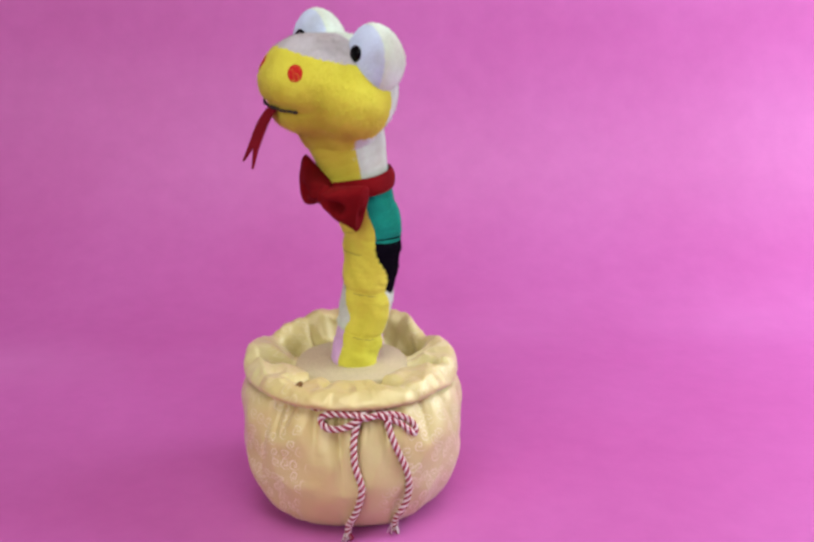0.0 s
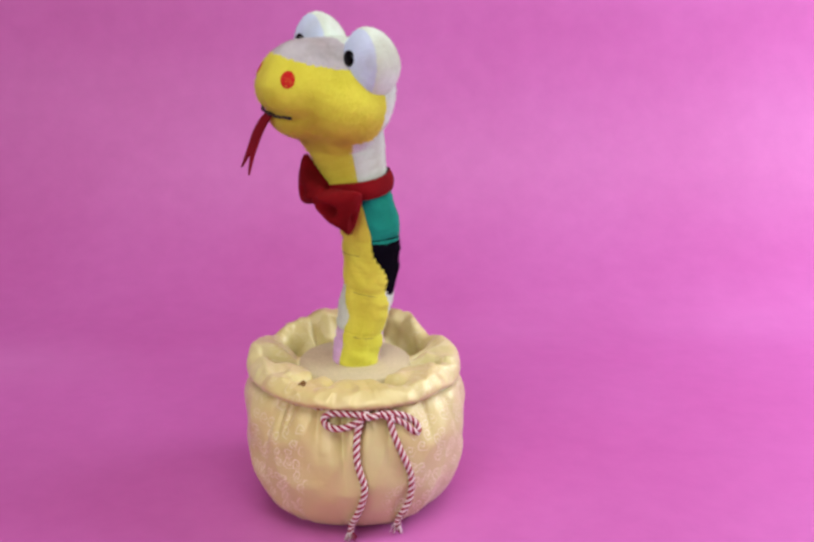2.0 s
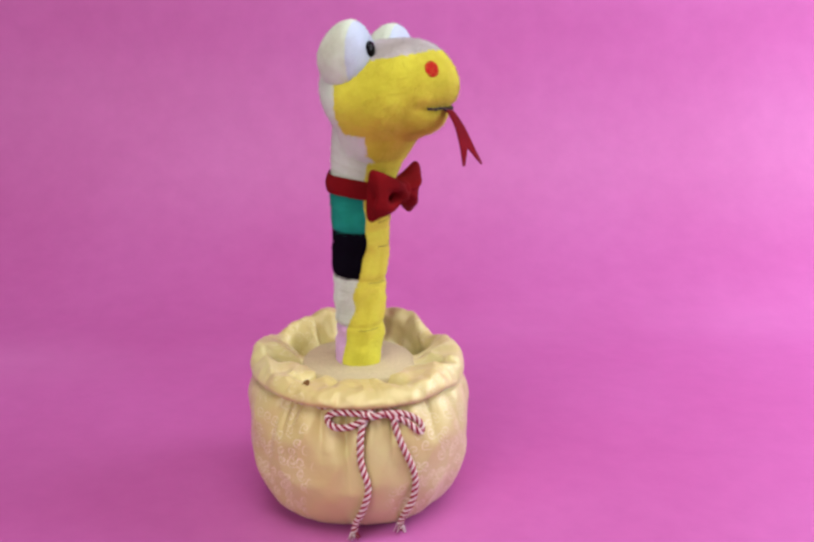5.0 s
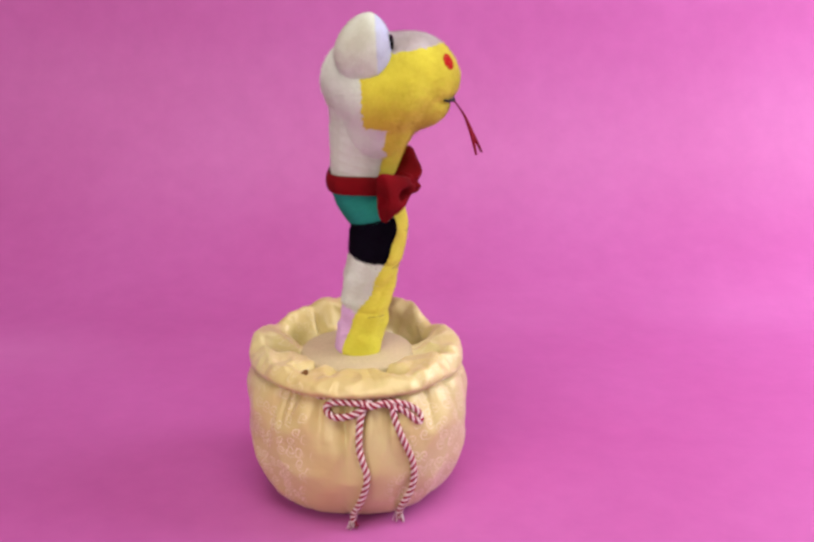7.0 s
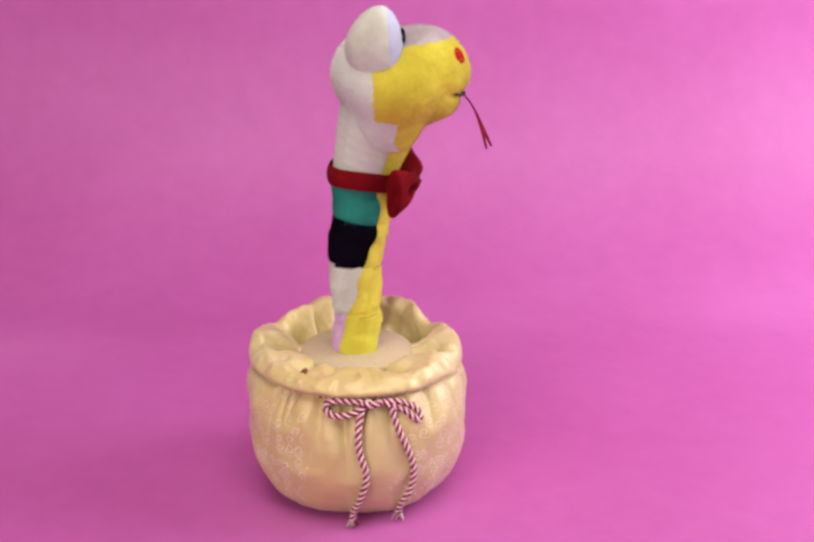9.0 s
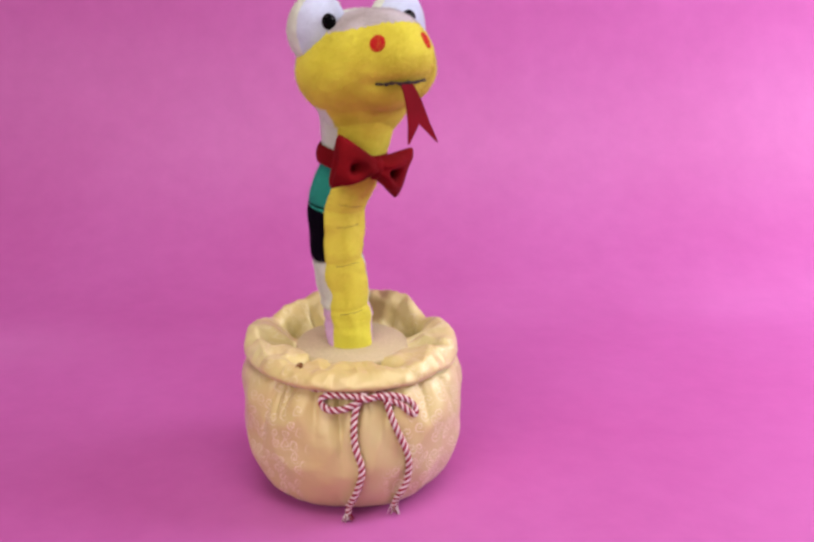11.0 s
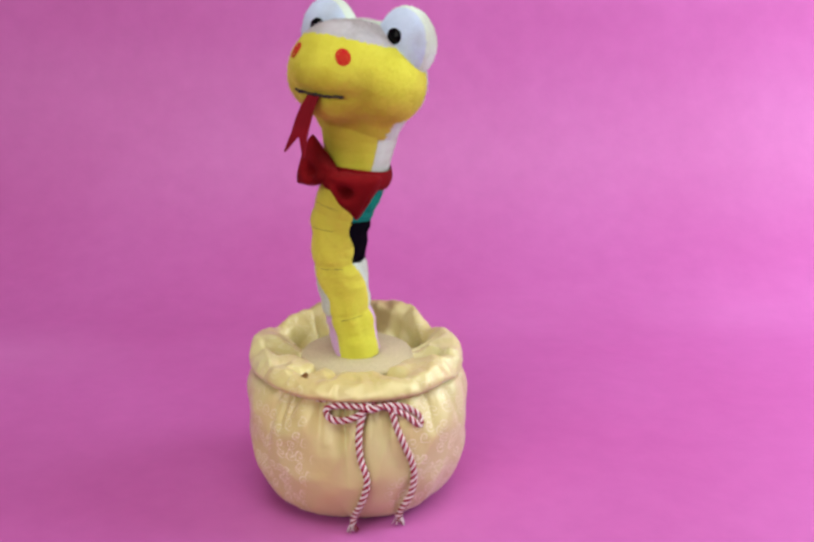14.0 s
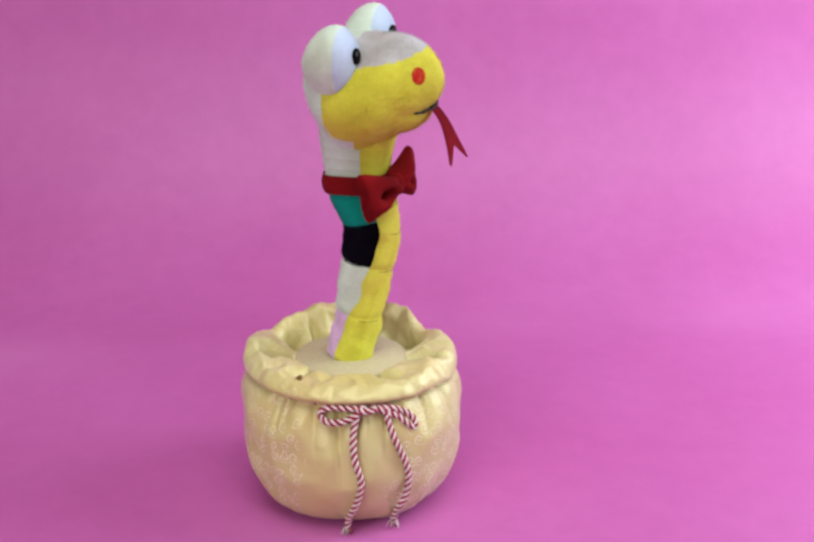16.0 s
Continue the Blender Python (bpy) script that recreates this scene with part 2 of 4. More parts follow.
# ---- building helpers ----
def part(name, bm, material, parent=None, label="", smooth=True):
    """Links a bmesh as one mesh object, under a thing or a part."""
    mesh = bpy.data.meshes.new(name)
    bm.normal_update()
    bm.to_mesh(mesh)
    bm.free()
    for m in (material if isinstance(material, (list, tuple)) else [material]):
        mesh.materials.append(m)
    mesh.polygons.foreach_set("use_smooth", [smooth] * len(mesh.polygons))
    ob = new(name, mesh)
    ob.parent = parent
    return tagged(ob, label)


def furry(bm, per_area, length=0.0017, width=0.00022, seed=1):
    """Adds short pile: thin leaning blades spread over the faces of bm."""
    rng = random.Random(seed)
    bm.normal_update()
    for f in list(bm.faces):
        want = f.calc_area() * per_area
        for _ in range(int(want) + (rng.random() < want % 1)):
            w = [rng.random() + 0.05 for _ in f.verts]
            p = sum((v.co * k for v, k in zip(f.verts, w)), Vector()) / sum(w)
            lean = Vector((rng.gauss(0, 1), rng.gauss(0, 1), rng.gauss(0, 1) - 0.8))
            lean = (lean - f.normal * lean.dot(f.normal)).normalized()
            way = (f.normal * rng.uniform(0.45, 1.0) + lean).normalized()
            side = way.cross(f.normal).normalized() * width
            tip = p + way * length * rng.uniform(0.6, 1.3)
            bm.faces.new([bm.verts.new(q) for q in (p - side, p + side, tip)])
    return bm


def ease(x):
    x = min(1.0, max(0.0, x))
    return x * x * (3 - 2 * x)


def grid_mesh(rows_of_points, closed=False, cap=False):
    """A sheet from rows of points, joined round if closed."""
    bm = bmesh.new()
    grid = [[bm.verts.new(p) for p in row] for row in rows_of_points]
    n = len(grid[0])
    for a, b in zip(grid, grid[1:]):
        for j in range(n if closed else n - 1):
            k = (j + 1) % n
            bm.faces.new((a[j], a[k], b[k], b[j]))
    if cap:
        bm.faces.new(grid[0][::-1])
        bm.faces.new(grid[-1])
    return bm


def spline(points, n):
    """n points along a smooth curve through points, evenly spread."""
    pts = [Vector(p) for p in points]
    pts = [2 * pts[0] - pts[1], *pts, 2 * pts[-1] - pts[-2]]
    dense = []
    for p0, p1, p2, p3 in zip(pts, pts[1:], pts[2:], pts[3:]):
        for k in range(24):
            u = k / 24
            dense.append(0.5 * (2 * p1 + (p2 - p0) * u + (2 * p0 - 5 * p1 + 4 * p2 - p3) * u * u + (3 * p1 - p0 - 3 * p2 + p3) * u ** 3))
    dense.append(pts[-2])
    gone = [0.0]
    for a, b in zip(dense, dense[1:]):
        gone.append(gone[-1] + (b - a).length)
    at = np.linspace(0, gone[-1], n)
    return [Vector([float(np.interp(s, gone, [p[i] for p in dense])) for i in range(3)]) for s in at], gone[-1]


def frames_along(path):
    """A pair of cross directions at each point of a path, carried on without twist."""
    side, out = None, []
    for i, p in enumerate(path):
        ahead = (path[min(i + 1, len(path) - 1)] - path[max(i - 1, 0)]).normalized()
        if side is None:
            side = ahead.orthogonal().normalized()
        side = (side - ahead * side.dot(ahead)).normalized()
        out.append((side, ahead.cross(side)))
    return out


def cord(bm, path, radius, length, pitch, strand, offset, slot):
    """One twisted strand of a cord round a path."""
    cross = frames_along(path)
    rings = []
    for i, (p, (u, v)) in enumerate(zip(path, cross)):
        a = offset + 2 * math.pi * (i / (len(path) - 1)) * length / pitch
        c = p + radius * (math.cos(a) * u + math.sin(a) * v)
        rings.append([bm.verts.new(c + strand * (math.cos(b) * u + math.sin(b) * v)) for b in [2 * math.pi * k / 6 for k in range(6)]])
    for a, b in zip(rings, rings[1:]):
        for j in range(6):
            bm.faces.new((a[j], a[(j + 1) % 6], b[(j + 1) % 6], b[j])).material_index = slot


def make_cord(name, points, parent, label="", closed=False):
    _, length = spline(points, 10)
    path, length = spline(points, max(40, int(length / 0.0006)))
    bm = bmesh.new()
    for k in range(4):
        cord(bm, path, 0.00135, length, 0.0105, 0.00122, k * math.pi / 2, k % 2)
    return part(name, bm, (CORD_RED, CORD_WHITE), parent, label)


# ---- structure: the pink paper sweep and an unseen room added for bounced light ----
def backdrop():
    profile = [(-1.4, 0.0), (-0.6, 0.0), (0.0, 0.0), (0.30, 0.0)]
    for k in range(1, 17):
        a = math.pi / 2 * k / 16
        profile.append((0.34 + 0.30 * math.sin(a), 0.30 - 0.30 * math.cos(a)))
    profile += [(0.64, 0.6), (0.64, 1.0), (0.64, 1.4)]
    rows = [[(x, y, z) for x in np.linspace(-1.5, 1.5, 41)] for y, z in profile]
    ob = part("backdrop", grid_mesh(rows), PINK)
    thick = ob.modifiers.new("thickness", "SOLIDIFY")
    thick.thickness, thick.offset = 0.002, -1
    return tagged(ob, "bright pink paper sweep, curving from floor to wall", "backdrop", kind="structure")


def slab(name, lo, hi, material, label):
    bm = bmesh.new()
    bmesh.ops.create_cube(bm, size=1.0)
    for v in bm.verts:
        v.co = Vector([(l + h) / 2 + c * (h - l) for l, h, c in zip(lo, hi, v.co)])
    return tagged(part(name, bm, material, smooth=False), label, name.split("_")[0], kind="structure")


backdrop()
slab("floor", (-2.0, -2.4, -0.10), (2.0, 1.2, -0.004), WALL, "plain pale floor under the pink paper")
slab("wall_north", (-2.0, 1.2, -0.1), (2.0, 1.3, 1.9), WALL, "unseen plain grey wall behind the pink paper, added to close the room")
slab("wall_south", (-2.0, -2.5, -0.1), (2.0, -2.4, 1.9), WALL, "unseen plain grey wall behind the camera, added to bounce light")
slab("wall_west", (-2.1, -2.4, -0.1), (-2.0, 1.2, 1.9), WALL, "unseen plain grey side wall, added to bounce light")
slab("wall_east", (2.0, -2.4, -0.1), (2.1, 1.2, 1.9), WALL, "unseen plain grey side wall beside the added side lamp, bounces light")
slab("ceiling", (-2.0, -2.4, 1.9), (2.0, 1.2, 2.0), WALL, "unseen plain grey ceiling, added to bounce light")

# ---- the toy ----
toy = tagged(new("snake_toy"), "plush dancing snake toy in a gold satin sack, on pink paper", "toy")

PROFILE = [(0.000, 0.0006), (0.030, 0.0006), (0.052, 0.0008), (0.0615, 0.003), (0.0700, 0.010), (0.0765, 0.021), (0.0813, 0.035), (0.0832, 0.050),
           (0.0828, 0.066), (0.0806, 0.079), (0.0770, 0.089), (0.073, 0.096), (0.070, 0.100)]
# the turned-down lip round the sack (-90 faces forward): angle, height of its crest, reach of its rim
RIM = [(-180, 0.1245, 0.0815), (-165, 0.1225, 0.0815), (-148, 0.1155, 0.0785), (-120, 0.1140, 0.0775), (-90, 0.1132, 0.0770), (-60, 0.1138, 0.0775),
       (-38, 0.1155, 0.0785), (-15, 0.1190, 0.0810), (8, 0.1202, 0.0800), (20, 0.1202, 0.0780), (34, 0.1215, 0.0755), (52, 0.1295, 0.0750), (75, 0.1315, 0.0715),
       (90, 0.1315, 0.0710), (112, 0.1320, 0.0725), (132, 0.1295, 0.0765), (152, 0.1215, 0.0785), (168, 0.1260, 0.0815), (180, 0.1245, 0.0815)]
# its gathers: angle inside, angle at the rim, depth, width
TUCKS = [(188, 195, 0.0170, 5.5), (141, 153, 0.0340, 16.0), (123, 131, 0.0090, 4.0), (39, 33, 0.0340, 16.0), (56, 52, 0.0060, 6.0), (-11, -18, 0.0180, 6.0),
         (-63, -48, 0.0130, 6.5), (229, 224, 0.0100, 5.5), (252, 250, 0.0040, 6.0), (78, 80, 0.0045, 7.0), (108, 106, 0.0040, 6.0), (168, 173, 0.0050, 6.0), (13, 8, 0.0045, 6.0)]


def rim(deg):
    at = [r[0] for r in RIM]
    return float(np.interp(deg, at, [r[1] for r in RIM])), float(np.interp(deg, at, [r[2] for r in RIM]))


def tuck(deg, way):
    """How deep the gathers of the lip cut; deepest on its inner slope."""
    total = 0.0
    for inner, outer, deep, wide in TUCKS:
        angle = outer + (inner - outer) * way
        off = abs((deg - angle + 180) % 360 - 180)
        w = wide * (1.25 - 0.5 * way)
        if off < 4 * w:
            total += deep * (0.55 * math.exp(-off / (0.55 * w)) + 0.45 * math.exp(-(off / w) ** 2))
    return total * (0.14 + 0.86 * ease((way - 0.42) / 0.28)) * (1 - 0.75 * ease((way - 0.85) / 0.15))


def lip_column(deg):
    """The section of the lip at an angle, from the tie over the rim to the felt top."""
    crest, reach = rim(deg)
    low = 0.1030 + 0.40 * (crest - 0.1132)
    back = max(0.0, math.sin(math.radians(deg))) ** 0.6
    points = [(0.0705, 0.1005), (reach - 0.0030, low - 0.0012), (reach, low + 0.0022), (reach - 0.0030, crest - 0.0040), (reach - 0.0095, crest - 0.0006), (0.0600 - 0.0050 * back, crest - 0.0004 - 0.15 * (crest - 0.1132)),
              (0.0510 + 0.0015 * back, 0.1130 + 0.42 * (crest - 0.1132)), (0.0440 + 0.0045 * back, 0.1122), (0.0400, 0.1112), (0.0350, 0.1080)]
    return spline([(r, 0, z) for r, z in points], 50)[0]


def make_folds(count, seed, deep, wide):
    """Sharp creases at random angles: angle, depth, width in degrees and how far each one runs."""
    rng = random.Random(seed)
    return [((k + rng.uniform(-0.35, 0.35)) * 360 / count, deep * rng.uniform(0.25, 1.0), wide * rng.uniform(0.5, 1.3), rng.uniform(0.25, 1.0), rng.uniform(-9, 9)) for k in range(count)]


def crease(folds, deg, run):
    """How deep the folds cut at an angle; run goes from 0 where they start to 1 where the longest end."""
    total = 0.0
    for angle, deep, wide, reach, drift in folds:
        off = abs((deg - angle - drift * run + 180) % 360 - 180)
        if off < 4 * wide and run < reach:
            total += deep * math.exp(-off / wide) * (1 - run / reach) ** 0.8
    return total


def ridged(x, y, z):
    """Crumpled cloth: sharp crests between soft hollows, about -0.5 to 0.5."""
    return 0.5 - 1.7 * abs(noise.noise((x, y, z)))


def sack_rows(n=420):
    body, _ = spline([(r, 0, z) for r, z in PROFILE], 70)
    pleats, hem_folds = make_folds(26, 5, 0.0034, 4.2), make_folds(22, 3, 0.004, 5.0)
    # the deep gathers under the bow and beside it
    pleats += [(264, 0.0115, 3.2, 0.95, 4), (276, 0.0105, 3.0, 0.85, -3), (250, 0.006, 4.0, 0.6, 6), (292, 0.006, 4.0, 0.7, -6), (226, 0.009, 3.0, 0.42, 8), (234, 0.007, 2.5, 0.36, -3), (315, 0.006, 4.0, 0.45, -5)]
    rows = []
    for p in body:
        row = []
        run = (0.100 - p.z) / 0.062
        low = (p.z - 0.002) / 0.030
        for j in range(n):
            a = 2 * math.pi * j / n
            ca, sa = math.cos(a), math.sin(a)
            deg = math.degrees(a)
            r = p.x * (1 + 0.014 * noise.noise((ca * 1.3, sa * 1.3, p.z * 22)))
            if p.x > 0.04:
                side = 1 - max(0.0, -sa) ** 2
                r += side * 0.0085 * min(1.0, max(0.0, (p.z - 0.055) / 0.040)) ** 1.5
                r += 0.0022 * ridged(ca * 2.2, sa * 2.2, p.z * 24)
                r += 0.0014 * noise.noise((ca * 4, sa * 4, p.z * 50)) + 0.0008
                r -= crease(pleats, deg, max(0.0, run)) if run < 1 else 0.0
                r -= crease(hem_folds, deg, max(0.0, low)) if low < 1 else 0.0
            row.append((r * ca, r * sa, p.z))
        rows.append(row)
    columns = [lip_column((360 * j / n + 180) % 360 - 180) for j in range(n)]
    for i in range(1, 50):
        row = []
        way = i / 49
        full = math.sin(math.pi * way) ** 0.8
        for j in range(n):
            a = 2 * math.pi * j / n
            ca, sa = math.cos(a), math.sin(a)
            deg = math.degrees(a)
            p = columns[j][i]
            front = max(0.0, -sa) ** 3
            x, y = p.x * ca, p.x * sa
            soft = noise.noise((x * 40, y * 40, way + 7))
            crumple = ridged(x * 52 + 3, y * 52, way) + 0.35 * ridged(x * 110, y * 110 + 5, way * 2)
            cut = tuck(deg, way)
            r = p.x + full * (0.0022 * soft + 0.0012 * crumple) + 0.40 * cut * ease((way - 0.45) / 0.2) - 0.35 * cut * (1 - ease(way / 0.4))
            z = p.z + full * (0.0030 * soft + 0.0036 * crumple) * (1 - 0.45 * front) - cut
            z += 0.0012 * noise.noise((ca * 5, sa * 5, 3.0)) * (1 - way)
            row.append((r * ca, r * sa, z))
        rows.append(row)
    return rows


SACK_ROWS = sack_rows()
sack = part("sack", grid_mesh(SACK_ROWS, closed=True), SATIN, toy, "gathered pale gold satin brocade sack with a puffed lip")
plate_rows = [[(r * math.cos(a), r * math.sin(a), z) for a in [2 * math.pi * k / 72 for k in range(72)]] for r, z in ((0.043, 0.1045), (0.0425, 0.1100), (0.041, 0.1118), (0.02, 0.1122), (0.002, 0.1122))]
part("top_plate", grid_mesh(plate_rows, closed=True, cap=True), PLATE, sack, "flat beige felt top inside the sack's lip")

TAIL_LEFT = [(0.0109, -0.0735, 0.1002), (0.0078, -0.0745, 0.0961), (0.0051, -0.0784, 0.0877), (0.0041, -0.082, 0.0793), (0.0045, -0.0846, 0.0685), (0.0067, -0.0867, 0.0594),
             (0.0092, -0.0869, 0.0513), (0.0093, -0.0870, 0.0433), (0.0065, -0.0856, 0.032), (0.0031, -0.083, 0.0227), (-0.0003, -0.078, 0.014), (-0.0013, -0.0755, 0.0065)]
TAIL_RIGHT = [(0.0265, -0.0705, 0.0987), (0.0292, -0.0735, 0.0874), (0.0334, -0.0762, 0.0765), (0.0377, -0.0765, 0.0664), (0.0417, -0.0761, 0.0559), (0.0430, -0.0754, 0.0452),
              (0.0412, -0.0739, 0.0318), (0.0374, -0.0731, 0.0234), (0.0340, -0.0695, 0.0155), (0.0321, -0.0655, 0.0075)]
LOOP_LEFT = [(0.0135, -0.0735, 0.1001), (0.0052, -0.0764, 0.0943), (-0.0040, -0.078, 0.0907), (-0.0134, -0.0769, 0.0901), (-0.0185, -0.0742, 0.0933), (-0.0176, -0.0731, 0.098), (-0.0093, -0.0741, 0.1001), (0.0017, -0.0751, 0.0997), (0.0134, -0.0741, 0.0998)]
LOOP_RIGHT = [(0.0192, -0.073, 0.0996), (0.0272, -0.0717, 0.0958), (0.0363, -0.0695, 0.0911), (0.0435, -0.0686, 0.0846), (0.0475, -0.0668, 0.0825), (0.0466, -0.0647, 0.0876), (0.0400, -0.0661, 0.0936), (0.0309, -0.0698, 0.0977), (0.0192, -0.073, 0.0990)]
make_cord("cord_tail", TAIL_LEFT, sack, "twisted red and white cord end hanging down the sack")
make_cord("cord_tail", TAIL_RIGHT, sack, "twisted red and white cord end hanging down the sack")
make_cord("cord_loop", LOOP_LEFT, sack, "twisted red and white cord loop of the bow")
make_cord("cord_loop", LOOP_RIGHT, sack, "twisted red and white cord loop of the bow")
make_cord("cord_knot", [(0.006, -0.0745, 0.0998), (0.013, -0.0775, 0.0985), (0.020, -0.0745, 0.099)], sack)
neck_ring = [(0.0672 * math.cos(a), 0.0672 * math.sin(a), 0.1002) for a in np.linspace(-0.5 * math.pi, 1.5 * math.pi, 49)]
make_cord("cord_tie", neck_ring, sack, "twisted red and white cord round the sack's neck")


def slit(x, y, z, turn):
    """A short dark buttonhole in the lip."""
    at = min((Vector(p) for row in SACK_ROWS[70:] for p in row), key=lambda p: (p - Vector((x, y, z))).length)
    out = Vector((at.x, at.y, 0.06)).normalized()
    side = out.cross(Vector((0, 0, 1))).normalized()
    up = side.cross(out)
    u, v = math.cos(turn) * side + math.sin(turn) * up, math.cos(turn) * up - math.sin(turn) * side
    rows = [[at + out * lift + u * (r * 0.0022 * math.cos(a)) + v * (r * 0.0042 * math.sin(a)) for a in [2 * math.pi * k / 20 for k in range(20)]] for r, lift in ((1.0, -0.001), (1.0, 0.0006), (0.7, 0.0003), (0.05, -0.0004))]
    part("buttonhole", grid_mesh(rows, closed=True, cap=True), SLIT, sack, "small dark brown buttonhole slit")


SLIT = plain("brown_thread", (0.20, 0.09, 0.02), 0.8)
slit(-0.036, -0.054, 0.114, 0.35)


def frayed_end(at):
    bm = bmesh.new()
    rng = random.Random(int(at[0] * 1e5))
    for k in range(26):
        a = Vector(at) + Vector((rng.uniform(-.002, .002), rng.uniform(-.001, .001), rng.uniform(0, .002)))
        b = a + Vector((rng.uniform(-.004, .004), rng.uniform(-.004, .001), -a.z + 0.0012 + rng.uniform(0, .002)))
        w = Vector((0.0004, 0, 0.0002))
        vs = [bm.verts.new(p) for p in (a - w, a + w, b + w, b - w, a + Vector((0, -.0006, .0004)), b + Vector((0, -.0006, .0004)))]
        for q in ((0, 1, 2, 3), (1, 4, 5, 2), (4, 0, 3, 5), (0, 4, 1), (3, 2, 5)):
            bm.faces.new([vs[i] for i in q]).material_index = k % 2
    part("frayed_end", bm, (CORD_WHITE, CORD_RED), sack, "frayed pale cord end")


frayed_end(TAIL_LEFT[-1])
frayed_end(TAIL_RIGHT[-1])

# ---- the snake's body: short rings that follow the spine ----
BLOCKS = [("lilac", LILAC, 0.00, 0.23, 8), ("white", CREAM, 0.23, 0.51, 10), ("black", BLACK, 0.51, 0.775, 9), ("green", GREEN, 0.775, 1.02, 8)]
NECK_COUNT = 7
rings = []


SEAMS = (0.23, 0.51, 0.775)


def skin(s, d):
    """The radius of the stuffed cloth tube at a place along the body and an angle."""
    r = float(np.interp(s, (0, 0.23, 0.51, 0.775, 0.95, 1.05), (0.0172, 0.0178, 0.0194, 0.0213, 0.0212, 0.0212)))
    r += 0.0016 * noise.noise((math.sin(d) * 1.2, math.cos(d) * 1.2, s * 10)) + 0.0008 * ridged(math.sin(d) * 1.5 + s * 3, math.cos(d) * 1.5, s * 11)
    for at in SEAMS:
        r -= 0.0012 * math.exp(-abs(s - at) / 0.014)
    return r


def belly_edge(s, side):
    """Half the angle that the belly strip covers, pinched where the cloth folds."""
    return 55 + 13 * noise.noise((s * 7.5, side * 4.0, 2.0)) - 7 * math.exp(-((s - 0.56 + 0.03 * side) / 0.05) ** 2)


def ring_mesh(name, length, parent, material, s, edges, lift, label, radius=None, grow=0.0):
    """A short furry tube piece between two angles about its axis; 0 degrees faces forward (-y)."""
    rows = []
    for u in np.linspace(-1, 1, 11):
        here = s + u * length / 2 / SPAN
        first, last = edges(here)
        row = []
        for k in range(45):
            d = math.radians(first + (last - first) * k / 44)
            r = skin(here, d) if radius is None else radius + grow * u / 2 + 0.0008 * noise.noise((math.sin(d) * 1.6, math.cos(d) * 1.6, here * 9))
            r += lift - 0.0004 * u ** 4
            row.append((r * math.sin(d), -r * math.cos(d), u * length / 2))
        rows.append(row)
    return part(name, furry(grid_mesh(rows), 2.2e5, seed=len(rings)), material, parent, label)


def stitch(parent, s):
    rows = []
    for k in range(25):
        d = math.radians(-30 + 52 * k / 24)
        r = skin(s, d) + 0.0004 + 0.0006 * noise.noise((k * 0.9, s * 90, 0))
        zz = 0.0009 * noise.noise((k * 0.5, s * 50, 5))
        rows.append([(r * math.sin(d), -r * math.cos(d), zz - 0.0002), ((r + .0005) * math.sin(d), -(r + .0005) * math.cos(d), zz), (r * math.sin(d), -r * math.cos(d), zz + 0.0002)])
    part("stitch_line", grid_mesh(rows), THREAD, parent, "thin dark stitched line")


SPAN = 0.146
for word, material, s0, s1, count in BLOCKS:
    for k in range(count):
        f = (k + 0.5) / count
        s = s0 + (s1 - s0) * f
        length = SPAN * (s1 - s0) / count * 2.1
        back = ring_mesh("body_ring", length, toy, material, s, lambda q: (belly_edge(q, 1) - 4, 364 - belly_edge(q, -1)), 0.0, word + " plush piece of the snake's back")
        belly = ring_mesh("belly_panel", length, back, BELLY, s, lambda q: (-belly_edge(q, -1), belly_edge(q, 1)), 0.0005, "yellow plush belly strip")
        if (word, k) in (("lilac", 7), ("white", 9), ("black", 6), ("green", 1)):
            stitch(belly, s)
        rings.append((back, "body", s))


def collar_piece():
    rows = []
    for u in np.linspace(-1, 1, 11):
        rows.append([((0.0246 + 0.0018 * (1 - u * u)) * math.sin(d), -(0.0246 + 0.0018 * (1 - u * u)) * math.cos(d), 0.0068 * u + 0.0006 * math.sin(3 * d)) for d in np.linspace(0, 2 * math.pi, 73)[:-1]])
    return part("collar", grid_mesh(rows, closed=True), RED, toy, "dark red velvet neck band")


collar = collar_piece()
rings.append((collar, "body", 1.025))
bow = tagged(new("bow_tie"), "dark red velvet bow tie with drooping loops")
bow.parent = toy
rings.append((bow, "body", 1.03))


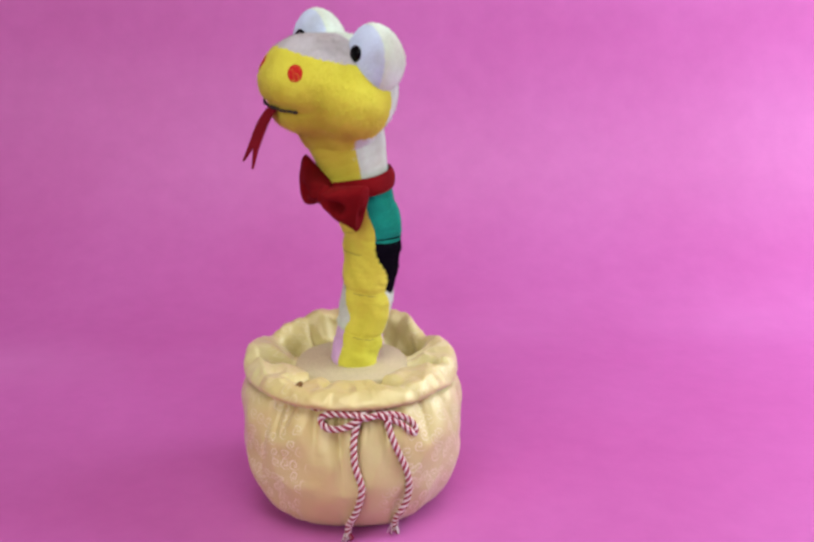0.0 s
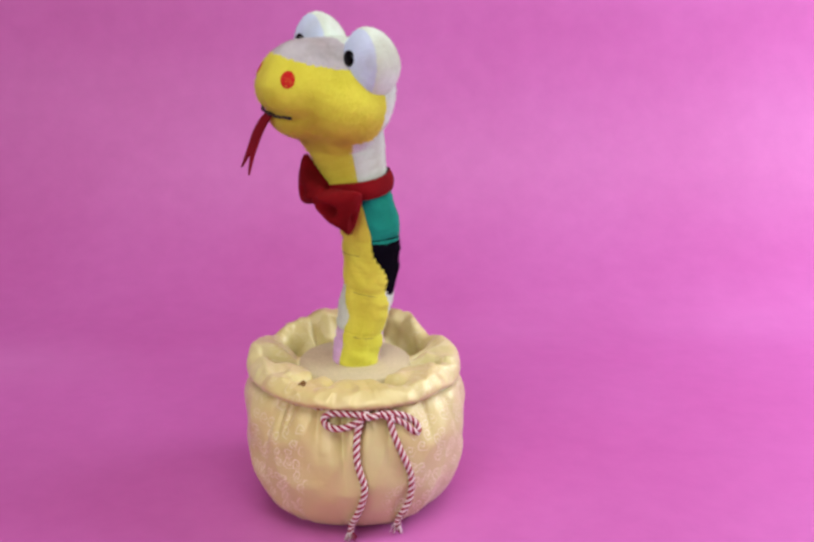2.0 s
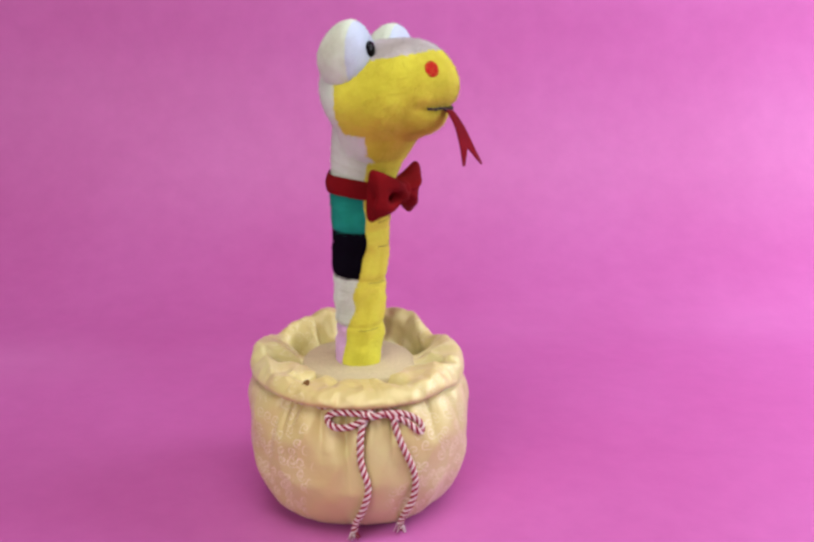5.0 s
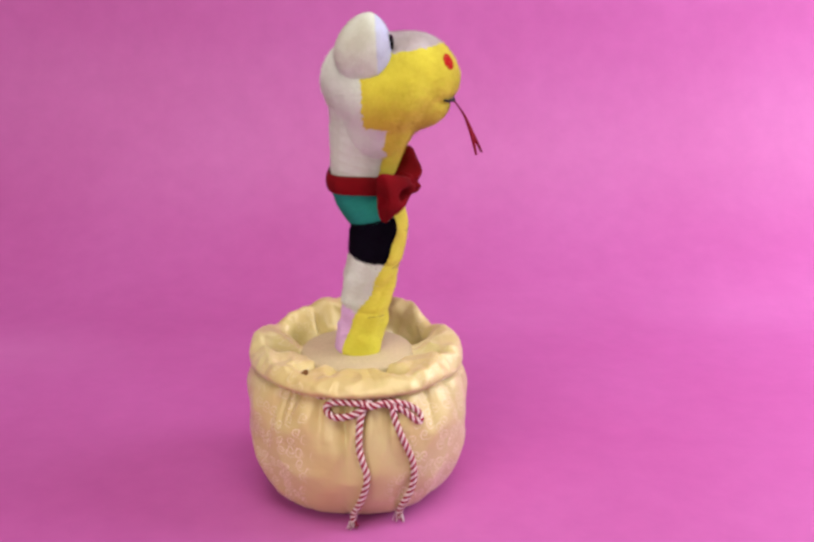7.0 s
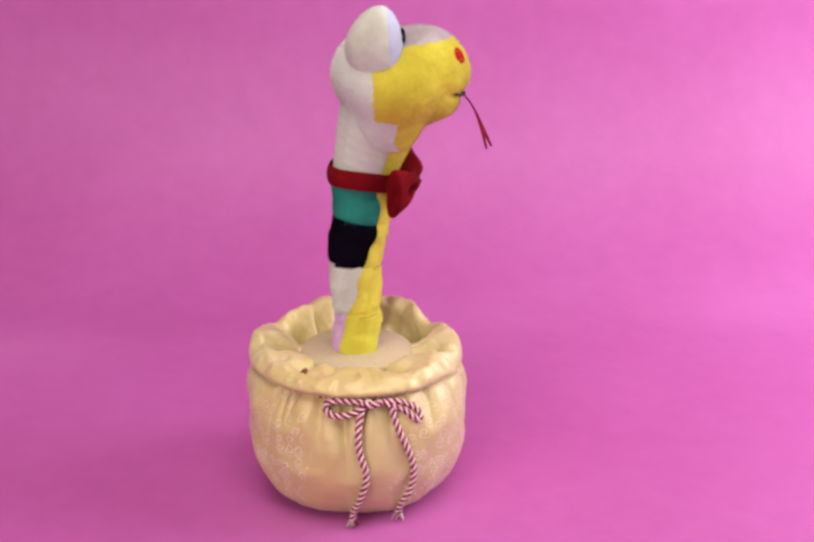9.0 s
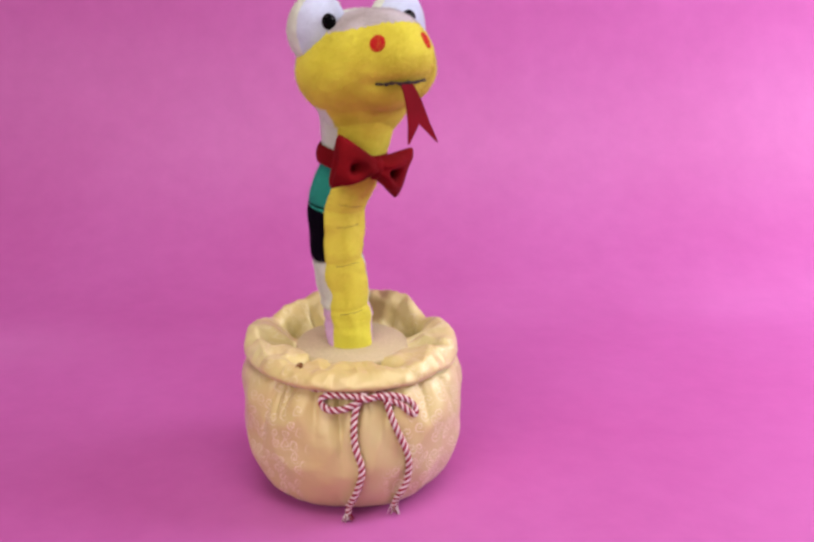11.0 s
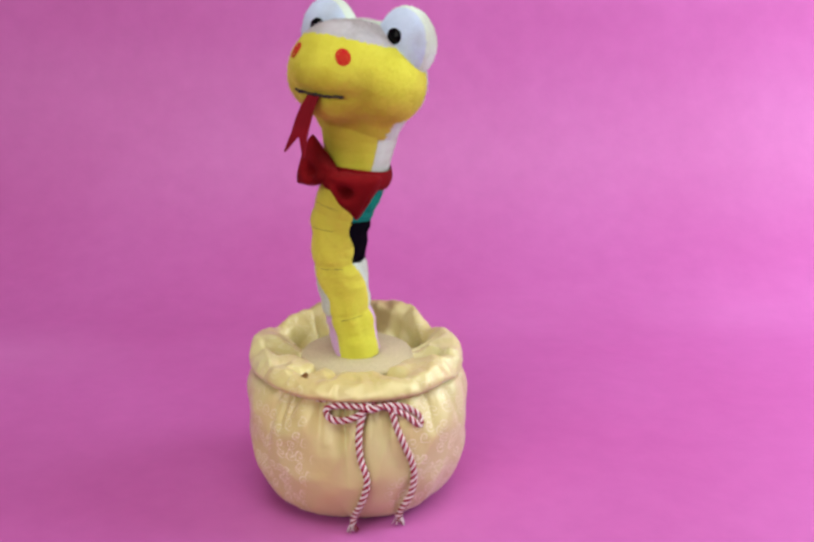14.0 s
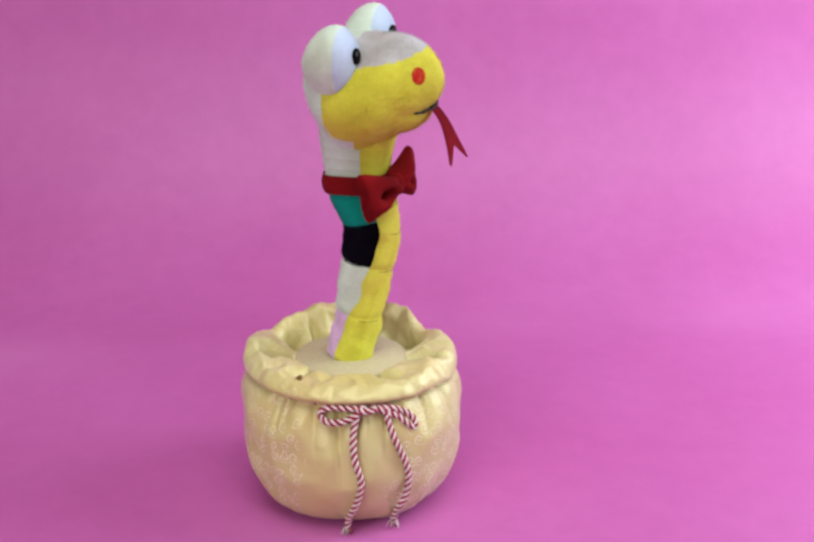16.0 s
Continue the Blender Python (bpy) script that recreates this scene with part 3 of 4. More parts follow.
def bow_loop(side):
    """One fan-shaped loop of the bow tie: narrow at the knot, tall and blunt at its outer end, hollow in front."""
    rows = []
    for q in [*np.linspace(0, 1, 22), 1.02, 1.025, 1.01, 0.97]:
        out = min(q, 1.0)
        end = 1.0 if q < 1 and q < 0.97 or len(rows) < 22 else (0.93, 0.72, 0.40, 0.05)[len(rows) - 22]
        tall = (0.0060 + 0.0130 * out ** 0.9) * end
        thick = (0.0082 + 0.0050 * math.sin(math.pi * out ** 0.8) - 0.0012 * out) * (1 - 0.25 * out) * end
        row = []
        for k in range(40):
            a = 2 * math.pi * k / 40
            ca, sa = math.cos(a), math.sin(a)
            z = math.copysign(abs(sa) ** 0.72, sa)
            y = -math.copysign(abs(ca) ** 0.85, ca)
            p = Vector((0.002 + 0.0266 * q + 0.0018 * z * out * out, thick * y, tall * z - 0.0012 * out))
            if y < 0:
                p.y += 0.0170 * math.exp(-((out - 0.50) / 0.17) ** 2 - ((z + 0.1) / 0.28) ** 2)
            p.y += 0.0016 * math.sin(5.5 * z + side) * (1 - out) * (y < 0)
            p += 0.0011 * noise.noise_vector(Vector((p.x * 90, p.y * 90, p.z * 90 + 5 * side)))
            row.append((side * p.x, p.y - 0.0315 + 0.0050 * out * out, p.z - 0.0008))
        rows.append(row if side > 0 else row[::-1])
    return part("bow_loop", furry(grid_mesh(rows, closed=True, cap=True), 2.5e5, 0.0011, seed=40 + side), RED, bow, "dark red velvet bow tie loop")


bow_loop(1), bow_loop(-1)
bm = bmesh.new()
bmesh.ops.create_uvsphere(bm, u_segments=28, v_segments=20, radius=1.0)
for v in bm.verts:
    x, y, z = v.co
    v.co = (0.0058 * x * (1 + 0.25 * z * z), 0.0062 * y - 0.0345, 0.0078 * z - 0.0008 + 0.0010 * noise.noise(v.co * 2.5))
part("bow_knot", bm, RED, bow, "dark red velvet knot of the bow tie")

for k in range(NECK_COUNT):
    f = (k + 0.5) / NECK_COUNT
    half = 59 + 7 * f
    back = ring_mesh("neck_ring", 0.0150, toy, CREAM, 1.1 + 0.35 * f, lambda q: (half - 4, 364 - half), 0.0, "cream plush piece of the snake's neck", 0.0218 + 0.0086 * f, 0.0030)
    ring_mesh("belly_panel", 0.0150, back, YELLOW, 1.1 + 0.35 * f, lambda q: (-half, half), 0.0005, "yellow plush throat", 0.0218 + 0.0086 * f, 0.0030)
    rings.append((back, "neck", f))


# ---- the head; -y is forward ----
BLOBS = [((0, 0.0045, 0.005), (0.043, 0.035, 0.032)), ((0.027, -0.005, -0.006), (0.0245, 0.028, 0.0235)), ((-0.027, -0.005, -0.006), (0.0245, 0.028, 0.0235)),
         ((0, -0.030, 0.003), (0.033, 0.0285, 0.0225)), ((0, -0.025, 0.017), (0.027, 0.025, 0.0190)), ((0, -0.0265, -0.0185), (0.0215, 0.0205, 0.0125)), ((0, 0.0030, -0.0280), (0.0325, 0.0255, 0.0270))]


def head_field(p):
    total = 0.0
    for c, r in BLOBS:
        q = Vector([(a - b) / s for a, b, s in zip(p, c, r)])
        k = q.length
        d = (k - 1) * min(r)
        total += math.exp(-d / 0.0042)
    return -0.0042 * math.log(total + 1e-30)


def head_point(way):
    """The head's surface in a direction from its middle."""
    centre = Vector((0, -0.008, 0))
    lo, hi = 0.0, 0.12
    for _ in range(22):
        mid = (lo + hi) / 2
        if head_field(centre + way * mid) < 0:
            lo = mid
        else:
            hi = mid
    return centre + way * lo


head = tagged(new("head"), "")
head.parent = toy


def face_front(p):
    """True where the yellow face covers the head, false on its cream back and pale brow."""
    return p.y < 0.010 - 0.10 * max(0.0, p.z - 0.002) - 0.7 * max(0.0, -0.026 - p.z) and p.z < 0.0275 - 4.8 * p.x ** 2 and (p.z > -0.028 - 0.25 * max(0.0, -p.y) or abs(p.x) < 2.2 * (0.010 - p.y))


def head_mesh():
    bm = bmesh.new()
    bmesh.ops.create_icosphere(bm, subdivisions=6, radius=1.0)
    for v in bm.verts:
        p = head_point(v.co.normalized())
        n = noise.noise(p * 160) + 0.6 * noise.noise(p * 420)
        lips = 0.0026 * math.exp(-((p.z + 0.0122) / 0.0035) ** 2) * ease((-0.036 - p.y) / 0.010)
        v.co = p * (1 + 0.006 * n) + Vector((0, lips, 0))
    for f in bm.faces:
        c = f.calc_center_median()
        c = c + 0.0012 * noise.noise_vector(c * 400)
        f.material_index = 0 if face_front(c) else (1 if c.y < -0.004 and c.z > 0 else 2)
    return bm


def split_head():
    whole = head_mesh()
    for slot, (name, material, label) in enumerate((("face", YELLOW, "soft yellow plush snout and cheeks"), ("brow", BROW, "pale grey plush brow between the eyes"), ("nape", CREAM, "cream plush back of the head"))):
        piece = whole.copy()
        bmesh.ops.delete(piece, geom=[f for f in piece.faces if f.material_index != slot], context="FACES")
        for f in piece.faces:
            f.material_index = 0
        part(name, furry(piece, 4.0e5, 0.0021, seed=slot), material, head, label)
    whole.free()


split_head()


def eye(side):
    centre, size = Vector((side * 0.0328, 0.0020, 0.0242)), Vector((0.0212, 0.0140, 0.0258))
    bm = bmesh.new()
    bmesh.ops.create_icosphere(bm, subdivisions=5, radius=1.0)
    for v in bm.verts:
        x, y, z = v.co
        flat = 1.0 if y < 0 else 1.8 - 0.3 * max(0.0, z)
        v.co = centre + Vector((x * size.x, y * size.y * flat, z * size.z)) * (1 + 0.012 * noise.noise(v.co * 6))
    front = bm.copy()
    seam = lambda f: f.calc_center_median().y < centre.y - 0.0045
    bmesh.ops.delete(bm, geom=[f for f in bm.faces if seam(f)], context="FACES")
    bmesh.ops.delete(front, geom=[f for f in front.faces if not seam(f)], context="FACES")
    part("eye_back", furry(bm, 3.0e5), CREAM, head, "cream plush back of the bulging eye")
    part("eye_white", furry(front, 3.0e5), WHITE, head, "bluish white plush eye front")
    pupil = bmesh.new()
    bmesh.ops.create_uvsphere(pupil, u_segments=24, v_segments=16, radius=1.0)
    for v in pupil.verts:
        v.co = Vector((side * 0.0326 + 0.0056 * v.co.x, -0.0118 + 0.0026 * v.co.y, 0.0294 + 0.0056 * v.co.z))
    part("pupil", pupil, BEAD, head, "glossy black bead pupil")


eye(1), eye(-1)


def on_face(x, y, z, lift):
    way = (Vector((x, y, z)) - Vector((0, -0.008, 0))).normalized()
    p = head_point(way)
    return p + way * lift


def nostril(side):
    rows = []
    for r in (1.0, 1.0, 0.9, 0.5, 0.02):
        lift = -0.001 if r == 1.0 and not rows else 0.0004 + 0.0003 * (1 - r)
        rows.append([on_face(side * 0.0177 + 0.0052 * r * math.cos(a), -0.0462, 0.0131 + 0.0055 * r * math.sin(a), lift) for a in [2 * math.pi * k / 28 for k in range(28)]])
    part("nostril", grid_mesh(rows, closed=True, cap=True), NOSE, head, "round bright red felt nostril")


nostril(1), nostril(-1)


def mouth():
    path = [on_face(x, -0.05 + 12 * x * x, -0.0118 + 0.0014 * noise.noise((x * 170, 3, 1)) + 0.0010 * noise.noise((x * 500, 1, 4)), 0.0003) for x in np.linspace(-0.0195, 0.0195, 40)]
    bm = bmesh.new()
    loops = []
    for i, (p, (u, v)) in enumerate(zip(path, frames_along(path))):
        r = 0.0016 * (0.62 + 0.75 * noise.noise((i * 0.55, 0, 2)))
        loops.append([bm.verts.new(p + r * (math.cos(a) * u + math.sin(a) * v)) for a in [2 * math.pi * k / 6 for k in range(6)]])
    for a, b in zip(loops, loops[1:]):
        for j in range(6):
            bm.faces.new((a[j], a[(j + 1) % 6], b[(j + 1) % 6], b[j]))
    part("mouth_seam", bm, THREAD, head, "black stitched mouth line")


mouth()


def tongue():
    """A felt ribbon that curls forward and down and ends in a fork."""
    path, _ = spline([(0, -0.046, -0.0110), (0, -0.0535, -0.0135), (0, -0.0605, -0.0235), (0, -0.0658, -0.0375), (0, -0.0702, -0.0520)], 20)
    bm = bmesh.new()

    def strip(points, widths, shift):
        rows = []
        for p, w, s in zip(points, widths, shift):
            turn = Matrix.Rotation(-0.25 * ease((-0.012 - p.z) / 0.038), 3, "Z")
            rows.append([bm.verts.new(p + turn @ Vector((x + s, y, 0))) for x, y in ((-w, -0.0007), (w, -0.0007), (w, 0.0007), (-w, 0.0007))])
        for a, b in zip(rows, rows[1:]):
            for j in range(4):
                bm.faces.new((a[j], a[(j + 1) % 4], b[(j + 1) % 4], b[j]))
        bm.faces.new(rows[0][::-1]), bm.faces.new(rows[-1])

    k = 15
    strip(path[:k], np.linspace(0.0038, 0.0078, k), [0] * k)
    rest = path[k - 1:]
    for side in (1, -1):
        n = len(rest)
        strip(rest, np.linspace(0.0039, 0.0005, n), [side * x for x in np.linspace(0.0039, 0.0102, n)])
    part("tongue", bm, FELT, head, "thin dark red felt forked tongue", smooth=False)


tongue()


# ---- the dance ----
STEPS = []


# how far the bow tie turns and rolls at a time
BOW = {0: (-44, 14), 0.5: (-44, 19), 1: (-48, 22), 1.5: (-44, 22), 2: (-50, 18), 2.5: (-43, 10), 3: (-6, 27), 3.5: (25, -7), 4: (46, 24), 6.5: (86, 14), 7: (72, -8), 7.5: (88, 14),
       8: (80, -8), 8.5: (88, 12), 9: (84, -8), 11.5: (4, -2), 12: (-5, 24), 12.5: (-23, 10), 13: (-24, 27), 13.5: (-30, 7), 14: (-28, 24), 14.5: (-28, 22), 15: (19, -7), 15.5: (42, 23), 16: (56, -10)}


def step(t, pose_of_head, spine):
    """The head (x, z, heading, nod, lean) and seven spine points (x, z) at a time."""
    STEPS.append((t, pose_of_head, spine))


def body_poses(t, head_pose, spine):
    """The pose of every ring and of the head."""
    x, z, heading, nod, lean = head_pose
    turn = Matrix.Rotation(radians(heading), 4, "Z") @ Matrix.Rotation(radians(nod), 4, "X") @ Matrix.Rotation(radians(lean), 4, "Y")
    head_at = Matrix.Translation((x, 0, z)) @ turn
    throat = head_at @ Vector((0, 0.0055, -0.022))
    pts = [Vector((spine[2 * i], 0, spine[2 * i + 1])) for i in range(6)]
    low, _ = spline([*pts, throat], 240)
    knee = min(range(240), key=lambda i: (low[i] - pts[5]).length)
    bulge = (spine[4] + spine[6]) / 2 - spine[0]
    slide = max(-1.0, min(1.0, -bulge / 0.012 * math.sin(radians(heading))))
    poses = []
    for ob, where, s in rings:
        if where == "body":
            s -= math.sin(math.pi * min(1.0, s)) * (0.085 if slide > 0 else 0.04) * slide
        i = s * knee if where == "body" else knee + 3 + s * (239 - knee)
        i = max(1.0, min(237.5, i))
        k = int(i)
        p = low[k].lerp(low[k + 1], i - k)
        ahead = (low[min(239, k + 5)] - low[max(0, k - 4)]).normalized()
        along = i / knee
        part_way = ease((along + 0.05) / 0.75) if heading > 14 else ease((along - 0.28) / 0.45)
        yaw = 14 + (heading - 14) * part_way
        roll = 0.0
        if ob == collar:
            ahead = Vector((ahead.x * (1 - 0.5 * math.sin(radians(yaw)) ** 2), 0, ahead.z)).normalized()
        if ob == bow:
            yaw, roll = BOW.get(t, (0.93 * heading, 15 if bulge < 0 else -5))
            ahead = Vector((ahead.x * (1 - 0.75 * math.sin(radians(yaw)) ** 2), 0, ahead.z)).normalized()
            roll -= math.degrees(math.atan2(ahead.x, ahead.z)) * math.cos(radians(yaw))
        tilt = Vector((0, 0, 1)).rotation_difference(ahead).to_matrix().to_4x4()
        poses.append((ob, Matrix.Translation(p) @ tilt @ Matrix.Rotation(radians(yaw), 4, "Z") @ Matrix.Rotation(radians(roll), 4, "Y")))
    poses.append((head, head_at))
    return poses


def motions():
    # dance begin
    step(0, (-0.0075, 0.3191, -50.0, -3.5, 5.6), (0.0020, 0.1125, 0.0100, 0.1506, 0.0142, 0.1793, 0.0172, 0.2153, 0.0124, 0.2310, 0.0085, 0.2466, 0.0001, 0.2658))
    step(0.5, (0.0056, 0.3237, -41.3, -5.8, 3.7), (0.0002, 0.1125, -0.0051, 0.1480, -0.0119, 0.1809, -0.0106, 0.2129, -0.0053, 0.2345, 0.0025, 0.2500, 0.0081, 0.2710))
    step(1, (-0.0086, 0.3186, -51.8, -2.4, 6.5), (0.0013, 0.1125, 0.0082, 0.1493, 0.0139, 0.1780, 0.0162, 0.2141, 0.0113, 0.2298, 0.0074, 0.2462, -0.0010, 0.2646))
    step(1.5, (0.0059, 0.3220, -44.5, -5.0, 4.1), (0.0020, 0.1125, -0.0036, 0.1497, -0.0097, 0.1825, -0.0088, 0.2106, -0.0034, 0.2334, 0.0055, 0.2489, 0.0095, 0.2688))
    step(2, (-0.0107, 0.3159, -54.5, -1.5, 5.4), (0.0009, 0.1125, 0.0070, 0.1501, 0.0123, 0.1768, 0.0138, 0.2109, 0.0102, 0.2287, 0.0054, 0.2442, -0.0030, 0.2616))
    step(2.5, (-0.0152, 0.3148, -44.9, 0.6, 1.9), (0.0012, 0.1125, 0.0033, 0.1530, 0.0075, 0.1776, 0.0078, 0.2097, 0.0057, 0.2286, 0.0033, 0.2442, -0.0048, 0.2604))
    step(3, (0.0136, 0.3162, -10.6, -8.4, 4.3), (-0.0010, 0.1125, -0.0047, 0.1538, -0.0086, 0.1824, -0.0089, 0.2104, -0.0060, 0.2294, 0.0018, 0.2438, 0.0114, 0.2650))
    step(3.5, (0.0026, 0.3131, 36.7, 0.1, -5.1), (0.0002, 0.1125, 0.0049, 0.1384, 0.0142, 0.1755, 0.0167, 0.1997, 0.0145, 0.2235, 0.0056, 0.2450, -0.0006, 0.2661))
    step(4, (0.0164, 0.3155, 54.8, -7.9, 5.1), (-0.0012, 0.1125, -0.0065, 0.1501, -0.0119, 0.1747, -0.0135, 0.1949, -0.0081, 0.2188, 0.0026, 0.2500, 0.0077, 0.2729))
    step(4.4, (0.0167, 0.3113, 55.0, -3.2, 6.7), (0.0007, 0.1125, 0.0058, 0.1414, 0.0113, 0.1784, 0.0173, 0.2065, 0.0151, 0.2223, 0.0051, 0.2399, 0.0054, 0.2649))
    step(4.8, (0.0166, 0.3160, 62.0, -8.3, 6.2), (-0.0001, 0.1125, -0.0035, 0.1439, -0.0101, 0.1727, -0.0098, 0.2129, -0.0061, 0.2286, 0.0018, 0.2500, 0.0066, 0.2710))
    step(5.2, (0.0167, 0.3113, 68.0, -3.2, 6.7), (0.0007, 0.1125, 0.0058, 0.1414, 0.0113, 0.1784, 0.0173, 0.2065, 0.0151, 0.2223, 0.0051, 0.2399, 0.0054, 0.2649))
    step(5.6, (0.0120, 0.3196, 74.0, -7.6, 6.7), (-0.0003, 0.1125, -0.0029, 0.1414, -0.0064, 0.1703, -0.0064, 0.2105, -0.0043, 0.2263, 0.0006, 0.2477, 0.0017, 0.2687))
    step(5.97, (0.0167, 0.3113, 82.0, -3.2, 6.7), (0.0007, 0.1125, 0.0058, 0.1414, 0.0113, 0.1784, 0.0173, 0.2065, 0.0151, 0.2223, 0.0051, 0.2399, 0.0054, 0.2649))
    step(6.32, (0.0166, 0.3160, 87.0, -8.3, 6.2), (-0.0001, 0.1125, -0.0035, 0.1439, -0.0101, 0.1727, -0.0098, 0.2129, -0.0061, 0.2286, 0.0018, 0.2500, 0.0066, 0.2710))
    step(6.5, (0.0166, 0.3160, 91.3, -8.3, 6.2), (-0.0001, 0.1125, -0.0035, 0.1439, -0.0101, 0.1727, -0.0098, 0.2129, -0.0061, 0.2286, 0.0018, 0.2500, 0.0066, 0.2710))
    step(7, (0.0167, 0.3113, 90.3, -3.2, 6.7), (0.0007, 0.1125, 0.0058, 0.1414, 0.0113, 0.1784, 0.0173, 0.2065, 0.0151, 0.2223, 0.0051, 0.2399, 0.0054, 0.2649))
    step(7.5, (0.0120, 0.3196, 90.4, -7.6, 6.7), (-0.0003, 0.1125, -0.0029, 0.1414, -0.0064, 0.1703, -0.0064, 0.2105, -0.0043, 0.2263, 0.0006, 0.2477, 0.0017, 0.2687))
    step(8, (0.0215, 0.3132, 90.7, -2.8, 6.6), (0.0006, 0.1125, 0.0034, 0.1414, 0.0051, 0.1825, 0.0112, 0.2065, 0.0114, 0.2263, 0.0051, 0.2419, 0.0061, 0.2649))
    step(8.25, (0.0120, 0.3196, 92.0, -7.6, 6.7), (-0.0003, 0.1125, -0.0029, 0.1414, -0.0064, 0.1703, -0.0064, 0.2105, -0.0043, 0.2263, 0.0006, 0.2477, 0.0017, 0.2687))
    step(8.5, (0.0090, 0.3203, 90.9, -6.8, 6.5), (0.0005, 0.1125, 0.0002, 0.1406, -0.0002, 0.1695, -0.0007, 0.2097, 0.0003, 0.2294, 0.0006, 0.2488, 0.0010, 0.2698))
    step(8.82, (0.0215, 0.3132, 92.0, -2.8, 6.6), (0.0006, 0.1125, 0.0034, 0.1414, 0.0051, 0.1825, 0.0112, 0.2065, 0.0114, 0.2263, 0.0051, 0.2419, 0.0061, 0.2649))
    step(9, (0.0244, 0.3148, 91.0, -2.9, 6.6), (-0.0010, 0.1125, 0.0007, 0.1403, -0.0011, 0.1815, 0.0039, 0.2095, 0.0060, 0.2253, 0.0055, 0.2428, 0.0076, 0.2639))
    step(9.23, (0.0120, 0.3196, 91.0, -7.6, 6.7), (-0.0003, 0.1125, -0.0029, 0.1414, -0.0064, 0.1703, -0.0064, 0.2105, -0.0043, 0.2263, 0.0006, 0.2477, 0.0017, 0.2687))
    step(9.66, (0.0215, 0.3132, 88.0, -2.8, 6.6), (0.0006, 0.1125, 0.0034, 0.1414, 0.0051, 0.1825, 0.0112, 0.2065, 0.0114, 0.2263, 0.0051, 0.2419, 0.0061, 0.2649))
    step(10.1, (0.0166, 0.3160, 76.0, -8.3, 6.2), (-0.0001, 0.1125, -0.0035, 0.1439, -0.0101, 0.1727, -0.0098, 0.2129, -0.0061, 0.2286, 0.0018, 0.2500, 0.0066, 0.2710))
    step(10.5, (0.0167, 0.3113, 60.0, -3.2, 6.7), (0.0007, 0.1125, 0.0058, 0.1414, 0.0113, 0.1784, 0.0173, 0.2065, 0.0151, 0.2223, 0.0051, 0.2399, 0.0054, 0.2649))
    step(10.9, (0.0115, 0.3232, 40.0, -5.6, -1.3), (-0.0014, 0.1125, -0.0048, 0.1464, -0.0101, 0.1752, -0.0114, 0.2113, -0.0080, 0.2291, 0.0026, 0.2523, 0.0047, 0.2733))
    step(11.2, (0.0090, 0.3203, 22.0, -6.8, 6.5), (0.0005, 0.1125, 0.0002, 0.1406, -0.0002, 0.1695, -0.0007, 0.2097, 0.0003, 0.2294, 0.0006, 0.2488, 0.0010, 0.2698))
    step(11.5, (0.0006, 0.3201, 8.7, 0.4, 0.2), (0.0003, 0.1125, 0.0062, 0.1352, 0.0145, 0.1764, 0.0179, 0.2046, 0.0165, 0.2204, 0.0062, 0.2438, 0.0035, 0.2668))
    step(12, (0.0108, 0.3258, -10.0, -4.8, 2.1), (-0.0018, 0.1125, -0.0041, 0.1380, -0.0104, 0.1792, -0.0107, 0.2073, -0.0077, 0.2251, 0.0025, 0.2484, 0.0092, 0.2694))
